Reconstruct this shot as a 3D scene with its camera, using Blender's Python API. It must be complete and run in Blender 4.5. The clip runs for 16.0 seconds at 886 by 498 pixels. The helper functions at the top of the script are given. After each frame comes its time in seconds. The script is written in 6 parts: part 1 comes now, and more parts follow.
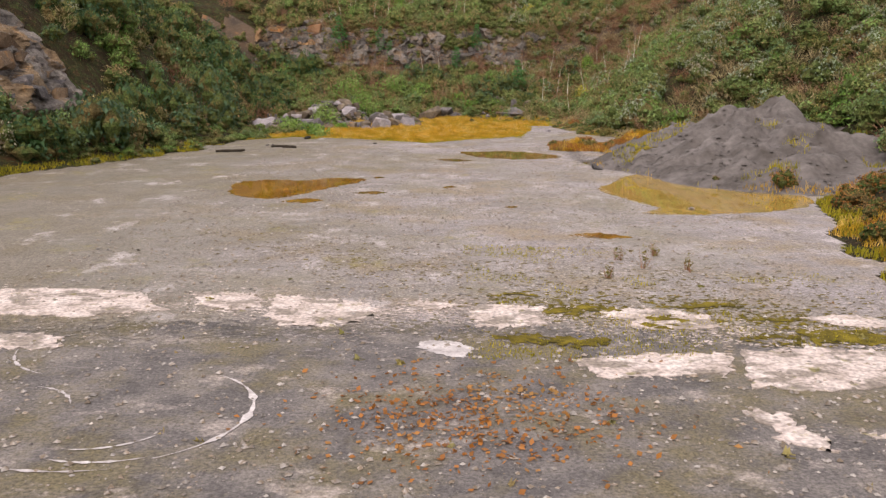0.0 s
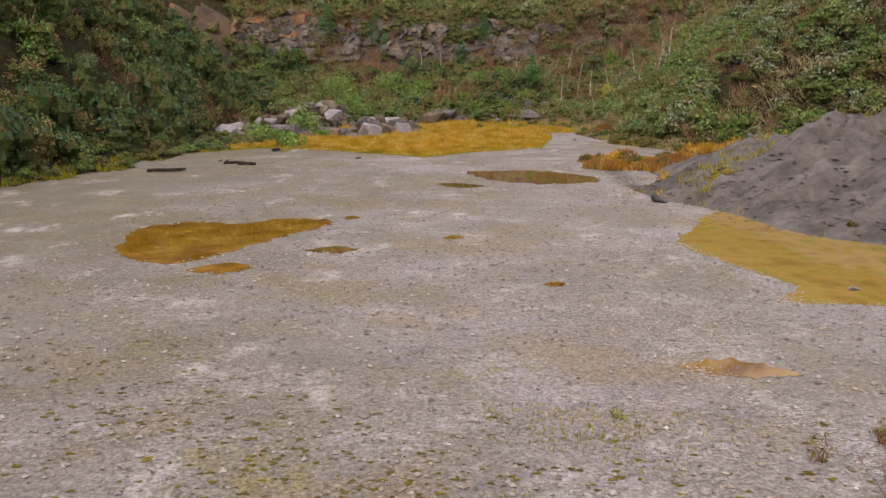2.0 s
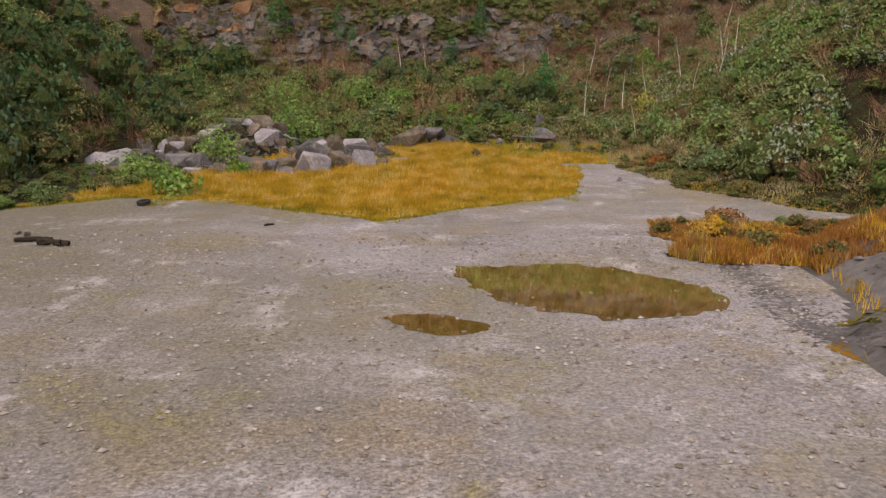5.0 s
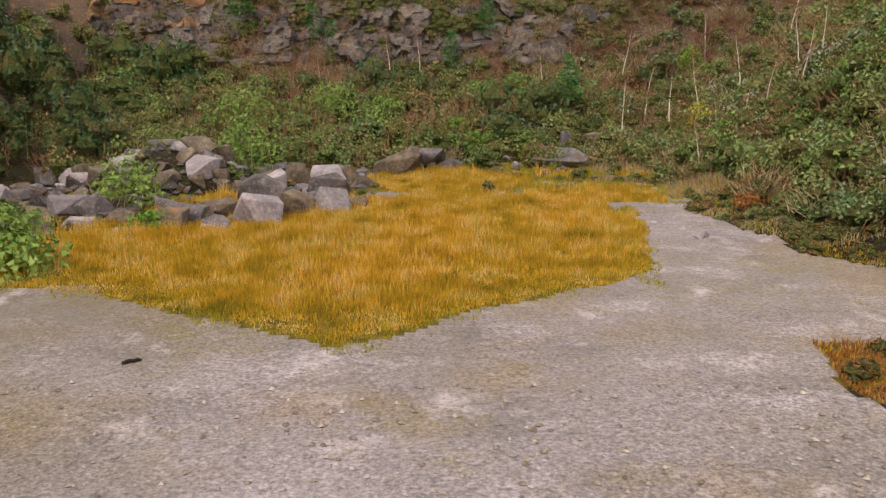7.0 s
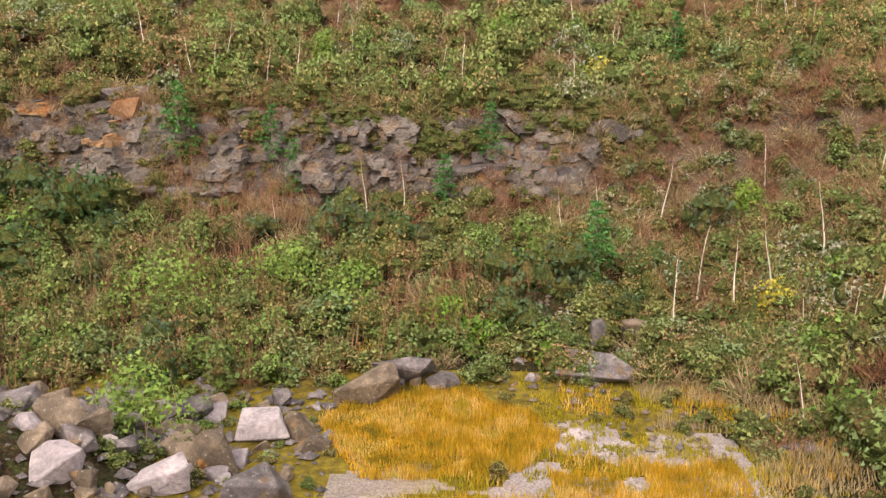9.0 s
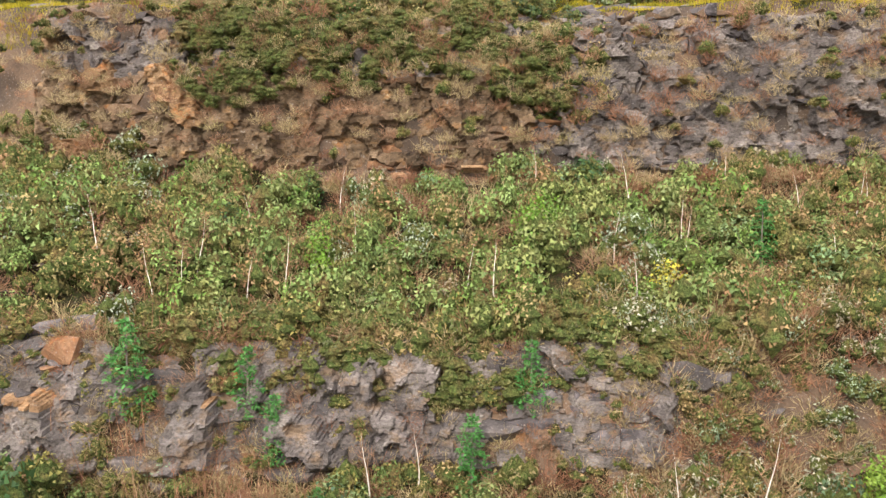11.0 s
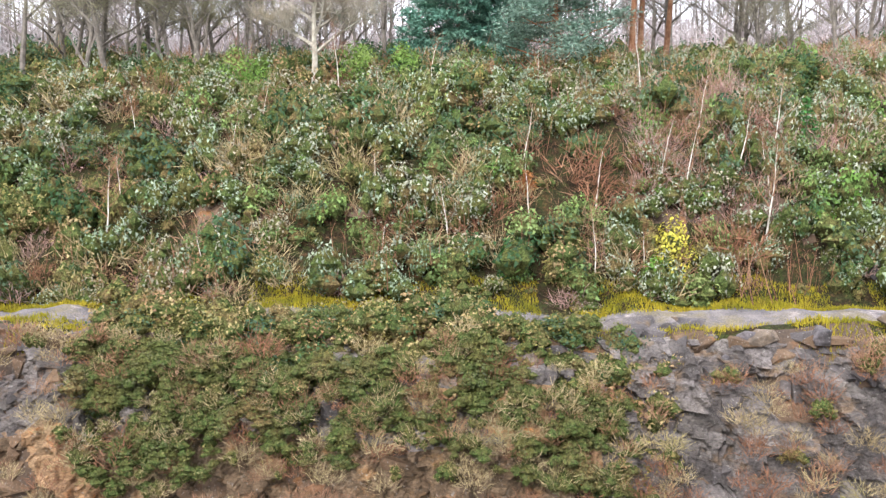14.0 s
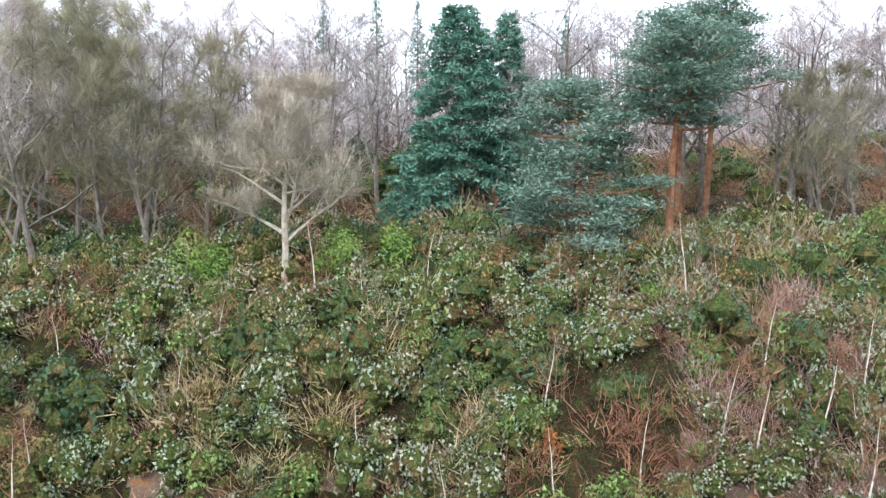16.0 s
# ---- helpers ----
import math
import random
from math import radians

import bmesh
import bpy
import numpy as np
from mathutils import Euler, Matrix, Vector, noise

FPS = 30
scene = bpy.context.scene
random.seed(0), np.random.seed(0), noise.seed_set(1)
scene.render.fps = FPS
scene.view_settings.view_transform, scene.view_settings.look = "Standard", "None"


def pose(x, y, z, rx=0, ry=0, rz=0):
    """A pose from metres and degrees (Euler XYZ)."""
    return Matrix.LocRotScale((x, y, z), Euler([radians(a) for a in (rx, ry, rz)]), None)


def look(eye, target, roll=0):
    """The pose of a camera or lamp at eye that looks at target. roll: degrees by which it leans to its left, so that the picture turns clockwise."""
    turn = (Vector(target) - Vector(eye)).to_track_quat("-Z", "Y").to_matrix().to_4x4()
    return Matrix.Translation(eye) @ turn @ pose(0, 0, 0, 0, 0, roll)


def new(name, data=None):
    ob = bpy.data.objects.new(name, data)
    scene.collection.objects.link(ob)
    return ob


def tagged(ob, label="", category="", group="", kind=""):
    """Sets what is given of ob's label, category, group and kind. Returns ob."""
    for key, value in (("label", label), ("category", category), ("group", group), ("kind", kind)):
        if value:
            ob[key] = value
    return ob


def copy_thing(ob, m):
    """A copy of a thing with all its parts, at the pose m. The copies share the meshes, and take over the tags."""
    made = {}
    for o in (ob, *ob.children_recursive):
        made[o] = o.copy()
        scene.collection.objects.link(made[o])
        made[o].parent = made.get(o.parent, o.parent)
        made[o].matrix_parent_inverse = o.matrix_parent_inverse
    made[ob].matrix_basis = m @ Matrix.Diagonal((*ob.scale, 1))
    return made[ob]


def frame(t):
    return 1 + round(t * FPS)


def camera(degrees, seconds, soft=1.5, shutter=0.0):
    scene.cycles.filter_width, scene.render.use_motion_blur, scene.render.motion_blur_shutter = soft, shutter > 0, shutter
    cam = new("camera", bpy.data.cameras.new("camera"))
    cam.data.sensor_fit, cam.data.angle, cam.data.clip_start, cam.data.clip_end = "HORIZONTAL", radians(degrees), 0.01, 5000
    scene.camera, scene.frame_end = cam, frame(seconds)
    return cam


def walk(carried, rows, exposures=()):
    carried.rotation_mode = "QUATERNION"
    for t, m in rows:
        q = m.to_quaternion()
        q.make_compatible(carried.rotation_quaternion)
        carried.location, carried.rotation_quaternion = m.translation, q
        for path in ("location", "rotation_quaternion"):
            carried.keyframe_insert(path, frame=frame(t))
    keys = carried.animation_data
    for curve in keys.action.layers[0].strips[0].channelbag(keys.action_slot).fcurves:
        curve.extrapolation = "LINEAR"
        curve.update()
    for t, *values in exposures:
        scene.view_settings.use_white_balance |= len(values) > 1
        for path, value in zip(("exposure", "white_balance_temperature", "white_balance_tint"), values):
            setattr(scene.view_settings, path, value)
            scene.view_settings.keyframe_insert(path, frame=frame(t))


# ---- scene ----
cam = camera(55.0, 16.0, soft=1.4)
EXPOSURES = [(0, 0.42, 7300, 12), (2, 0.15, 7300, 12), (3.5, 0.08, 7300, 12), (6.5, 0.2, 7600, 13), (9, 1.05, 8000, 15), (11.5, 1.45, 6900, 10), (14.5, 1.48, 6200, 9), (16, 1.08, 6000, 7)]
PATH = [
    (0, (1.187, -0.96, 6.702), (1.158, 0.996, 6.284), 0.1),
    (0.5, (1.183, 2.698, 6.548), (1.153, 4.654, 6.13), 0.2),
    (1, (1.135, 6.803, 6.493), (1.105, 8.758, 6.073), 0.2),
    (1.5, (0.998, 11.119, 6.525), (0.968, 13.074, 6.102), 0.3),
    (2, (1.025, 15.501, 6.414), (0.989, 17.456, 5.992), 0.1),
    (2.5, (0.975, 19.702, 6.363), (0.94, 21.656, 5.941), 0.0),
    (3, (1.136, 24.1, 6.325), (1.102, 26.055, 5.904), -0.0),
    (3.5, (1.437, 28.397, 6.429), (1.406, 30.351, 6.008), 0.1),
    (4, (1.572, 32.696, 6.428), (1.544, 34.651, 6.008), 0.2),
    (6.5, (1.051, 53.378, 6.012), (1.041, 55.336, 5.605), 0.3),
    (7, (0.981, 57.333, 6.338), (0.97, 59.291, 5.93), 0.2),
    (7.5, (0.936, 61.544, 7.244), (0.929, 63.503, 6.839), 0.3),
    (8, (1.031, 65.906, 8.655), (1.025, 67.867, 8.262), 0.4),
    (8.5, (1.123, 70.158, 10.976), (1.122, 72.123, 10.602), 0.5),
    (9, (0.993, 74.109, 13.404), (0.999, 76.078, 13.051), 0.7),
    (9.2, (0.97, 75.718, 14.341), (0.976, 77.689, 14.0), 0.8),
    (11.3, (0.91, 91.056, 24.788), (0.85, 93.043, 24.563), 0.0),
    (11.5, (0.747, 92.437, 26.096), (0.687, 94.424, 25.878), -0.0),
    (12, (0.593, 95.778, 29.507), (0.527, 97.766, 29.294), -0.1),
    (12.5, (0.607, 99.07, 32.284), (0.53, 101.059, 32.09), -0.2),
    (13, (0.298, 102.421, 35.576), (0.229, 104.41, 35.378), -0.1),
    (13.5, (0.148, 105.943, 38.855), (0.086, 107.932, 38.659), -0.1),
    (14, (0.43, 109.356, 41.982), (0.363, 111.346, 41.795), -0.1),
    (14.5, (0.686, 112.92, 45.201), (0.618, 114.91, 45.02), -0.1),
    (15, (0.832, 116.172, 48.488), (0.761, 118.162, 48.308), -0.1),
    (15.5, (0.519, 119.455, 51.631), (0.449, 121.446, 51.46), -0.2),
    (16, (0.185, 122.618, 54.385), (0.113, 124.611, 54.237), -0.4),
]
walk(cam, [(t, look(eye, target, roll)) for t, eye, target, roll in PATH], EXPOSURES)

# ---- world, sun ----
world = bpy.data.worlds.new("overcast")
scene.world = world
world.use_nodes = True
wn, wl = world.node_tree.nodes, world.node_tree.links
wn.clear()
sky = wn.new("ShaderNodeTexSky")
sky.sky_type, sky.sun_disc = "NISHITA", False
sky.sun_elevation, sky.sun_rotation = radians(38), radians(200)
clear_sky, cloud = wn.new("ShaderNodeBackground"), wn.new("ShaderNodeBackground")
clear_sky.inputs["Strength"].default_value = 0.03
cloud.inputs["Color"].default_value = (0.95, 0.94, 1.0, 1)
cloud.inputs["Strength"].default_value = 1.0
add_sky, world_out = wn.new("ShaderNodeAddShader"), wn.new("ShaderNodeOutputWorld")
wl.new(sky.outputs[0], clear_sky.inputs["Color"])
wl.new(clear_sky.outputs[0], add_sky.inputs[0])
wl.new(cloud.outputs[0], add_sky.inputs[1])
wl.new(add_sky.outputs[0], world_out.inputs[0])
sun = new("sun", bpy.data.lights.new("sun", "SUN"))
sun.data.energy, sun.data.angle, sun.data.color = 1.5, radians(15), (1.0, 0.95, 0.88)
sun.matrix_world = look((0, 0, 0), (0.27, 0.74, -0.62))

# ---- materials ----


class Nodes:
    """A short way to write node materials."""

    def __init__(self, name):
        self.mat = bpy.data.materials.new(name)
        self.mat.use_nodes = True
        self.n, self.l = self.mat.node_tree.nodes, self.mat.node_tree.links
        self.bsdf = self.n["Principled BSDF"]
        self.pos = self.n.new("ShaderNodeNewGeometry").outputs["Position"]

    def put(self, socket, value):
        if isinstance(value, bpy.types.NodeSocket):
            self.l.new(value, socket)
        elif isinstance(value, tuple) and len(value) == 3 and socket.type == "RGBA":
            socket.default_value = (*value, 1)
        else:
            socket.default_value = value

    def noise(self, scale, detail=4.0, stretch=None, rough=0.55):
        tex = self.n.new("ShaderNodeTexNoise")
        tex.inputs["Scale"].default_value, tex.inputs["Detail"].default_value = scale, detail
        tex.inputs["Roughness"].default_value = rough
        vec = self.pos
        if stretch:
            m = self.n.new("ShaderNodeMapping")
            m.inputs["Scale"].default_value = stretch
            self.l.new(self.pos, m.inputs["Vector"])
            vec = m.outputs[0]
        self.l.new(vec, tex.inputs["Vector"])
        return tex.outputs["Fac"]

    def ramp(self, fac, *stops):
        r = self.n.new("ShaderNodeValToRGB")
        self.l.new(fac, r.inputs[0])
        el = r.color_ramp.elements
        while len(el) < len(stops):
            el.new(0.5)
        for e, (at, col) in zip(el, stops):
            e.position, e.color = at, (*col, 1) if isinstance(col, tuple) else (col, col, col, 1)
        return r.outputs[0]

    def mix(self, fac, a, b, kind="MIX"):
        m = self.n.new("ShaderNodeMix")
        m.data_type, m.blend_type = "RGBA", kind
        self.put(m.inputs["Factor"], fac)
        self.put(m.inputs["A"], a)
        self.put(m.inputs["B"], b)
        return m.outputs["Result"]

    def math(self, kind, a, b=0.0):
        m = self.n.new("ShaderNodeMath")
        m.operation = kind
        self.put(m.inputs[0], a)
        self.put(m.inputs[1], b)
        return m.outputs[0]

    def random(self):
        return self.n.new("ShaderNodeObjectInfo").outputs["Random"]

    def island(self):
        return self.n.new("ShaderNodeNewGeometry").outputs["Random Per Island"]

    def bump(self, height, strength=0.5, distance=0.05):
        b = self.n.new("ShaderNodeBump")
        b.inputs["Strength"].default_value, b.inputs["Distance"].default_value = strength, distance
        self.l.new(height, b.inputs["Height"])
        self.l.new(b.outputs[0], self.bsdf.inputs["Normal"])

    def done(self, colour, rough=0.9, spec=0.3):
        self.put(self.bsdf.inputs["Base Color"], colour)
        self.put(self.bsdf.inputs["Roughness"], rough)
        self.bsdf.inputs["Specular IOR Level"].default_value = spec
        return self.mat


def foliage_material(name, cols, scale=0.35, rough=0.6, glow=0.16, plant=False):
    """Leaf colours that drift over some metres and change from leaf to leaf; light comes through the blades."""
    g = Nodes(name)
    n = len(cols)
    if plant:
        tint = g.n.new("ShaderNodeAttribute")
        tint.attribute_name = "plant"
        fac = g.math("ADD", g.math("MULTIPLY", tint.outputs["Fac"], 0.8), g.math("MULTIPLY", g.noise(scale, 3), 0.25))
        base = g.ramp(fac, *[(0.08 + 0.84 * i / max(1, n - 1), c) for i, c in enumerate(cols)])
    else:
        base = g.ramp(g.noise(scale, 3), *[(0.28 + 0.44 * i / max(1, n - 1), c) for i, c in enumerate(cols)])
    leaf = g.ramp(g.island(), (0.0, 0.6), (0.5, 0.96), (1.0, 1.35))
    col = g.mix(1.0, base, leaf, "MULTIPLY")
    mat = g.done(col, rough, 0.35)
    trans, mixer = g.n.new("ShaderNodeBsdfTranslucent"), g.n.new("ShaderNodeMixShader")
    g.l.new(col, trans.inputs["Color"])
    mixer.inputs[0].default_value = glow * 1.3
    g.l.new(g.bsdf.outputs[0], mixer.inputs[1])
    g.l.new(trans.outputs[0], mixer.inputs[2])
    g.l.new(mixer.outputs[0], g.n["Material Output"].inputs["Surface"])
    return mat


def rock_material(name, cols, stain, stain_from=0.62, scale=0.5):
    g = Nodes(name)
    base = g.ramp(g.noise(scale, 6), *[(0.3 + 0.4 * i / (len(cols) - 1), c) for i, c in enumerate(cols)])
    tone = g.ramp(g.random(), (0, 0.7), (1, 1.3))
    col = g.mix(1.0, base, tone, "MULTIPLY")
    col = g.mix(g.ramp(g.noise(0.8, 5), (stain_from, 0.0), (stain_from + 0.1, 1.0)), col, stain)
    col = g.mix(g.ramp(g.noise(9, 3), (0.62, 0.0), (0.72, 0.5)), col, (0.5, 0.48, 0.46))
    grain = g.noise(6, 8)
    col = g.mix(1.0, col, g.ramp(grain, (0.3, 0.7), (0.7, 1.25)), "MULTIPLY")
    g.bump(grain, 0.6, 0.12)
    return g.done(col, 0.8, 0.35)


def floor_material():
    """Packed grey stone dust, lilac where dry, brown where silt lies, with fine grit."""
    g = Nodes("gravel_floor")
    big = g.noise(0.09, 7, None, 0.6)
    mid = g.noise(0.42, 8, (0.8, 1.0, 1), 0.68)
    fine = g.noise(4.5, 10, None, 0.75)
    grit = g.noise(11, 7, None, 0.8)
    col = g.ramp(big, (0.36, (0.2, 0.172, 0.135)), (0.46, (0.23, 0.2, 0.187)), (0.56, (0.245, 0.215, 0.222)), (0.66, (0.29, 0.255, 0.262)))
    col = g.mix(g.ramp(g.noise(0.28, 8, None, 0.7), (0.5, 0.0), (0.62, 0.6)), col, (0.15, 0.132, 0.13))
    pale = g.math("MULTIPLY", g.ramp(mid, (0.52, 0.0), (0.64, 0.8)), g.ramp(fine, (0.4, 0.3), (0.6, 1.0)))
    col = g.mix(pale, col, (0.4, 0.355, 0.375))
    col = g.mix(g.ramp(g.noise(0.17, 8, None, 0.7), (0.5, 0.0), (0.62, 0.7)), col, (0.235, 0.172, 0.105))
    split = g.n.new("ShaderNodeSeparateXYZ")
    g.l.new(g.pos, split.inputs[0])
    west = g.math("ADD", g.math("MULTIPLY", split.outputs["X"], -0.022), g.math("MULTIPLY", g.noise(0.12, 7, None, 0.65), 0.9))
    col = g.mix(g.ramp(west, (0.42, 0.0), (0.75, 0.75)), col, (0.135, 0.112, 0.078))
    moss = g.math("MULTIPLY", g.ramp(g.noise(0.24, 8, None, 0.7), (0.54, 0.0), (0.66, 0.6)), g.ramp(g.noise(2.4, 6), (0.4, 0.0), (0.6, 1.0)))
    col = g.mix(moss, col, (0.21, 0.175, 0.04))
    col = g.mix(1.0, col, g.ramp(fine, (0.34, 0.62), (0.5, 1.0), (0.66, 1.35)), "MULTIPLY")
    col = g.mix(1.0, col, g.ramp(grit, (0.36, 0.35), (0.5, 1.0), (0.64, 1.7)), "MULTIPLY")
    col = g.mix(g.ramp(g.noise(7, 5, None, 0.7), (0.64, 0.0), (0.69, 0.7)), col, (0.09, 0.075, 0.065))
    g.bump(g.math("ADD", g.math("MULTIPLY", fine, 0.5), grit), 0.55, 0.03)
    col = g.mix(g.math("MULTIPLY", g.ramp(g.noise(0.33, 9, (1.2, 0.9, 1), 0.72), (0.57, 0.0), (0.66, 0.8)), g.ramp(grit, (0.38, 0.2), (0.55, 1.0))), col, (0.56, 0.5, 0.52))
    wet = g.ramp(g.noise(0.15, 7, (1, 0.7, 1), 0.65), (0.44, 0.85), (0.58, 0.42))
    return g.done(col, wet, 0.5)


def soil_material():
    """Dead leaves, ivy and moss over earth, darkened to imitate shade between bushes."""
    g = Nodes("leaf_litter_soil")
    col = g.ramp(g.noise(0.5, 6), (0.34, (0.016, 0.012, 0.006)), (0.48, (0.038, 0.024, 0.011)), (0.58, (0.03, 0.034, 0.012)), (0.7, (0.09, 0.045, 0.02)))
    col = g.mix(g.ramp(g.noise(1.9, 6, None, 0.65), (0.5, 0.0), (0.6, 0.8)), col, (0.045, 0.06, 0.016))
    col = g.mix(g.ramp(g.noise(3.4, 6, (1, 1, 0.6), 0.7), (0.56, 0.0), (0.64, 0.7)), col, (0.15, 0.085, 0.04))
    fine = g.noise(9, 6, None, 0.7)
    col = g.mix(1.0, col, g.ramp(fine, (0.34, 0.3), (0.5, 0.9), (0.66, 1.8)), "MULTIPLY")
    g.bump(fine, 1.0, 0.2)
    return g.done(col, 0.95, 0.2)


def plain_material(name, cols, scale=3.0, rough=0.8, bump=0.3, spec=0.3):
    g = Nodes(name)
    grain = g.noise(scale, 6)
    col = g.ramp(grain, *[(0.3 + 0.4 * i / max(1, len(cols) - 1), c) for i, c in enumerate(cols)])
    col = g.mix(1.0, col, g.ramp(g.noise(scale * 6, 4), (0.3, 0.8), (0.7, 1.2)), "MULTIPLY")
    g.bump(g.noise(scale * 4, 6), bump, 0.08)
    return g.done(col, rough, spec)


def water_material(name, cols, ior=1.33, spec=0.5):
    g = Nodes(name)
    col = g.ramp(g.noise(0.8, 5), *[(0.3 + 0.4 * i / (len(cols) - 1), c) for i, c in enumerate(cols)])
    g.bump(g.noise(3, 2), 0.02, 0.02)
    g.bsdf.inputs["IOR"].default_value = ior
    return g.done(col, 0.03, spec)


FLOOR = floor_material()
SOIL = soil_material()
SPOIL = plain_material("grey_spoil", [(0.06, 0.05, 0.045), (0.115, 0.1, 0.098), (0.165, 0.145, 0.142)], 0.55, 0.9, 1.0)

def bush_core_material():
    """Opaque filler inside a bush; dark tones paint the shade between its leaves."""
    g = Nodes("shaded_bush_core")
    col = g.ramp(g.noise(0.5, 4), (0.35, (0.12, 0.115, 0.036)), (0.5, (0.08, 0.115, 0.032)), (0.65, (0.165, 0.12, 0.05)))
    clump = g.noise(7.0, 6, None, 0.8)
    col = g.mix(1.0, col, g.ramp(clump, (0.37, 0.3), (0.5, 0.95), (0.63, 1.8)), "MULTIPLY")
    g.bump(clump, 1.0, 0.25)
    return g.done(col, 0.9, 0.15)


CORE = bush_core_material()
CLIFF = rock_material("cliff_rock", [(0.035, 0.026, 0.02), (0.085, 0.055, 0.036), (0.15, 0.095, 0.06)], (0.22, 0.1, 0.035), 0.6, 0.2)


def face_material(name, cols, stain, stain_from=0.6):
    """Jointed rock: each block has its own tone, with stains and pale lichen."""
    g = Nodes(name)
    tone = g.n.new("ShaderNodeAttribute")
    tone.attribute_name = "block_tone"
    col = g.ramp(g.noise(0.35, 7, None, 0.65), *[(0.32 + 0.36 * i / (len(cols) - 1), c) for i, c in enumerate(cols)])
    col = g.mix(g.ramp(g.noise(0.6, 7, (1, 1, 1.6), 0.65), (stain_from, 0.0), (stain_from + 0.1, 0.85)), col, stain)
    col = g.mix(1.0, col, g.ramp(tone.outputs["Fac"], (0.0, 0.5), (0.5, 0.95), (1.0, 1.5)), "MULTIPLY")
    col = g.mix(g.ramp(g.noise(2.6, 6, None, 0.7), (0.6, 0.0), (0.68, 0.6)), col, (0.42, 0.39, 0.36))
    grain = g.noise(5, 9, (1, 1, 1.7), 0.7)
    col = g.mix(1.0, col, g.ramp(grain, (0.35, 0.5), (0.5, 1.0), (0.65, 1.4)), "MULTIPLY")
    g.bump(grain, 1.0, 0.25)
    return g.done(col, 0.85, 0.3)


FACE_GREY = face_material("grey_face", [(0.07, 0.06, 0.057), (0.15, 0.13, 0.122), (0.25, 0.22, 0.2)], (0.2, 0.135, 0.085), 0.53)
FACE_BROWN = face_material("brown_face", [(0.1, 0.065, 0.04), (0.17, 0.115, 0.07), (0.27, 0.195, 0.13)], (0.29, 0.165, 0.075), 0.56)
FACE_ORANGE = face_material("orange_face", [(0.2, 0.12, 0.07), (0.32, 0.19, 0.1), (0.42, 0.29, 0.17)], (0.46, 0.17, 0.045), 0.56)
BLOCK_GREY = rock_material("grey_block", [(0.035, 0.031, 0.032), (0.085, 0.074, 0.073), (0.16, 0.135, 0.125)], (0.11, 0.075, 0.045), 0.58)
BLOCK_ORANGE = rock_material("orange_block", [(0.08, 0.05, 0.035), (0.18, 0.09, 0.045), (0.27, 0.17, 0.1)], (0.34, 0.12, 0.035), 0.54)
BLOCK_BROWN = rock_material("brown_block", [(0.055, 0.037, 0.025), (0.12, 0.075, 0.045), (0.2, 0.13, 0.08)], (0.27, 0.13, 0.045), 0.6)
STONE_PALE = rock_material("pale_stone", [(0.19, 0.17, 0.185), (0.27, 0.24, 0.26), (0.36, 0.315, 0.33)], (0.17, 0.13, 0.1), 0.66, 1.2)
STONE_GREY = rock_material("grey_stone", [(0.045, 0.04, 0.043), (0.1, 0.088, 0.092), (0.2, 0.175, 0.18)], (0.13, 0.085, 0.045), 0.6, 1.2)
STONE_BROWN = rock_material("brown_stone", [(0.065, 0.05, 0.038), (0.125, 0.095, 0.07), (0.2, 0.155, 0.115)], (0.3, 0.14, 0.04), 0.62, 1.2)


def concrete_material():
    g = Nodes("pink_concrete")
    col = g.ramp(g.noise(1.2, 7), (0.35, (0.4, 0.33, 0.3)), (0.5, (0.55, 0.46, 0.44)), (0.65, (0.63, 0.55, 0.53)))
    col = g.mix(g.ramp(g.noise(0.9, 8, (1, 1.4, 1), 0.65), (0.5, 0.0), (0.58, 0.85)), col, (0.21, 0.175, 0.15))
    col = g.mix(g.ramp(g.noise(2.2, 6), (0.6, 0.0), (0.68, 0.7)), col, (0.17, 0.15, 0.03))
    grain = g.noise(9, 6)
    col = g.mix(1.0, col, g.ramp(grain, (0.36, 0.65), (0.63, 1.25)), "MULTIPLY")
    g.bump(grain, 0.7, 0.04)
    return g.done(col, 0.9, 0.3)


CONCRETE = concrete_material()

def asphalt_material():
    """Old asphalt under grit, a brown film of moss and washed-out dust."""
    g = Nodes("worn_asphalt")
    grit = g.noise(12, 7, None, 0.8)
    col = g.ramp(g.noise(0.8, 7, None, 0.65), (0.35, (0.085, 0.076, 0.078)), (0.5, (0.135, 0.12, 0.12)), (0.65, (0.2, 0.175, 0.165)))
    col = g.mix(g.ramp(g.noise(0.3, 8, None, 0.7), (0.47, 0.0), (0.6, 0.75)), col, (0.15, 0.122, 0.062))
    col = g.mix(g.ramp(g.noise(0.45, 9, (1, 1.3, 1), 0.72), (0.56, 0.0), (0.66, 0.8)), col, (0.4, 0.34, 0.32))
    col = g.mix(1.0, col, g.ramp(grit, (0.36, 0.4), (0.5, 1.0), (0.64, 1.6)), "MULTIPLY")
    g.bump(grit, 0.7, 0.03)
    return g.done(col, 0.85, 0.35)


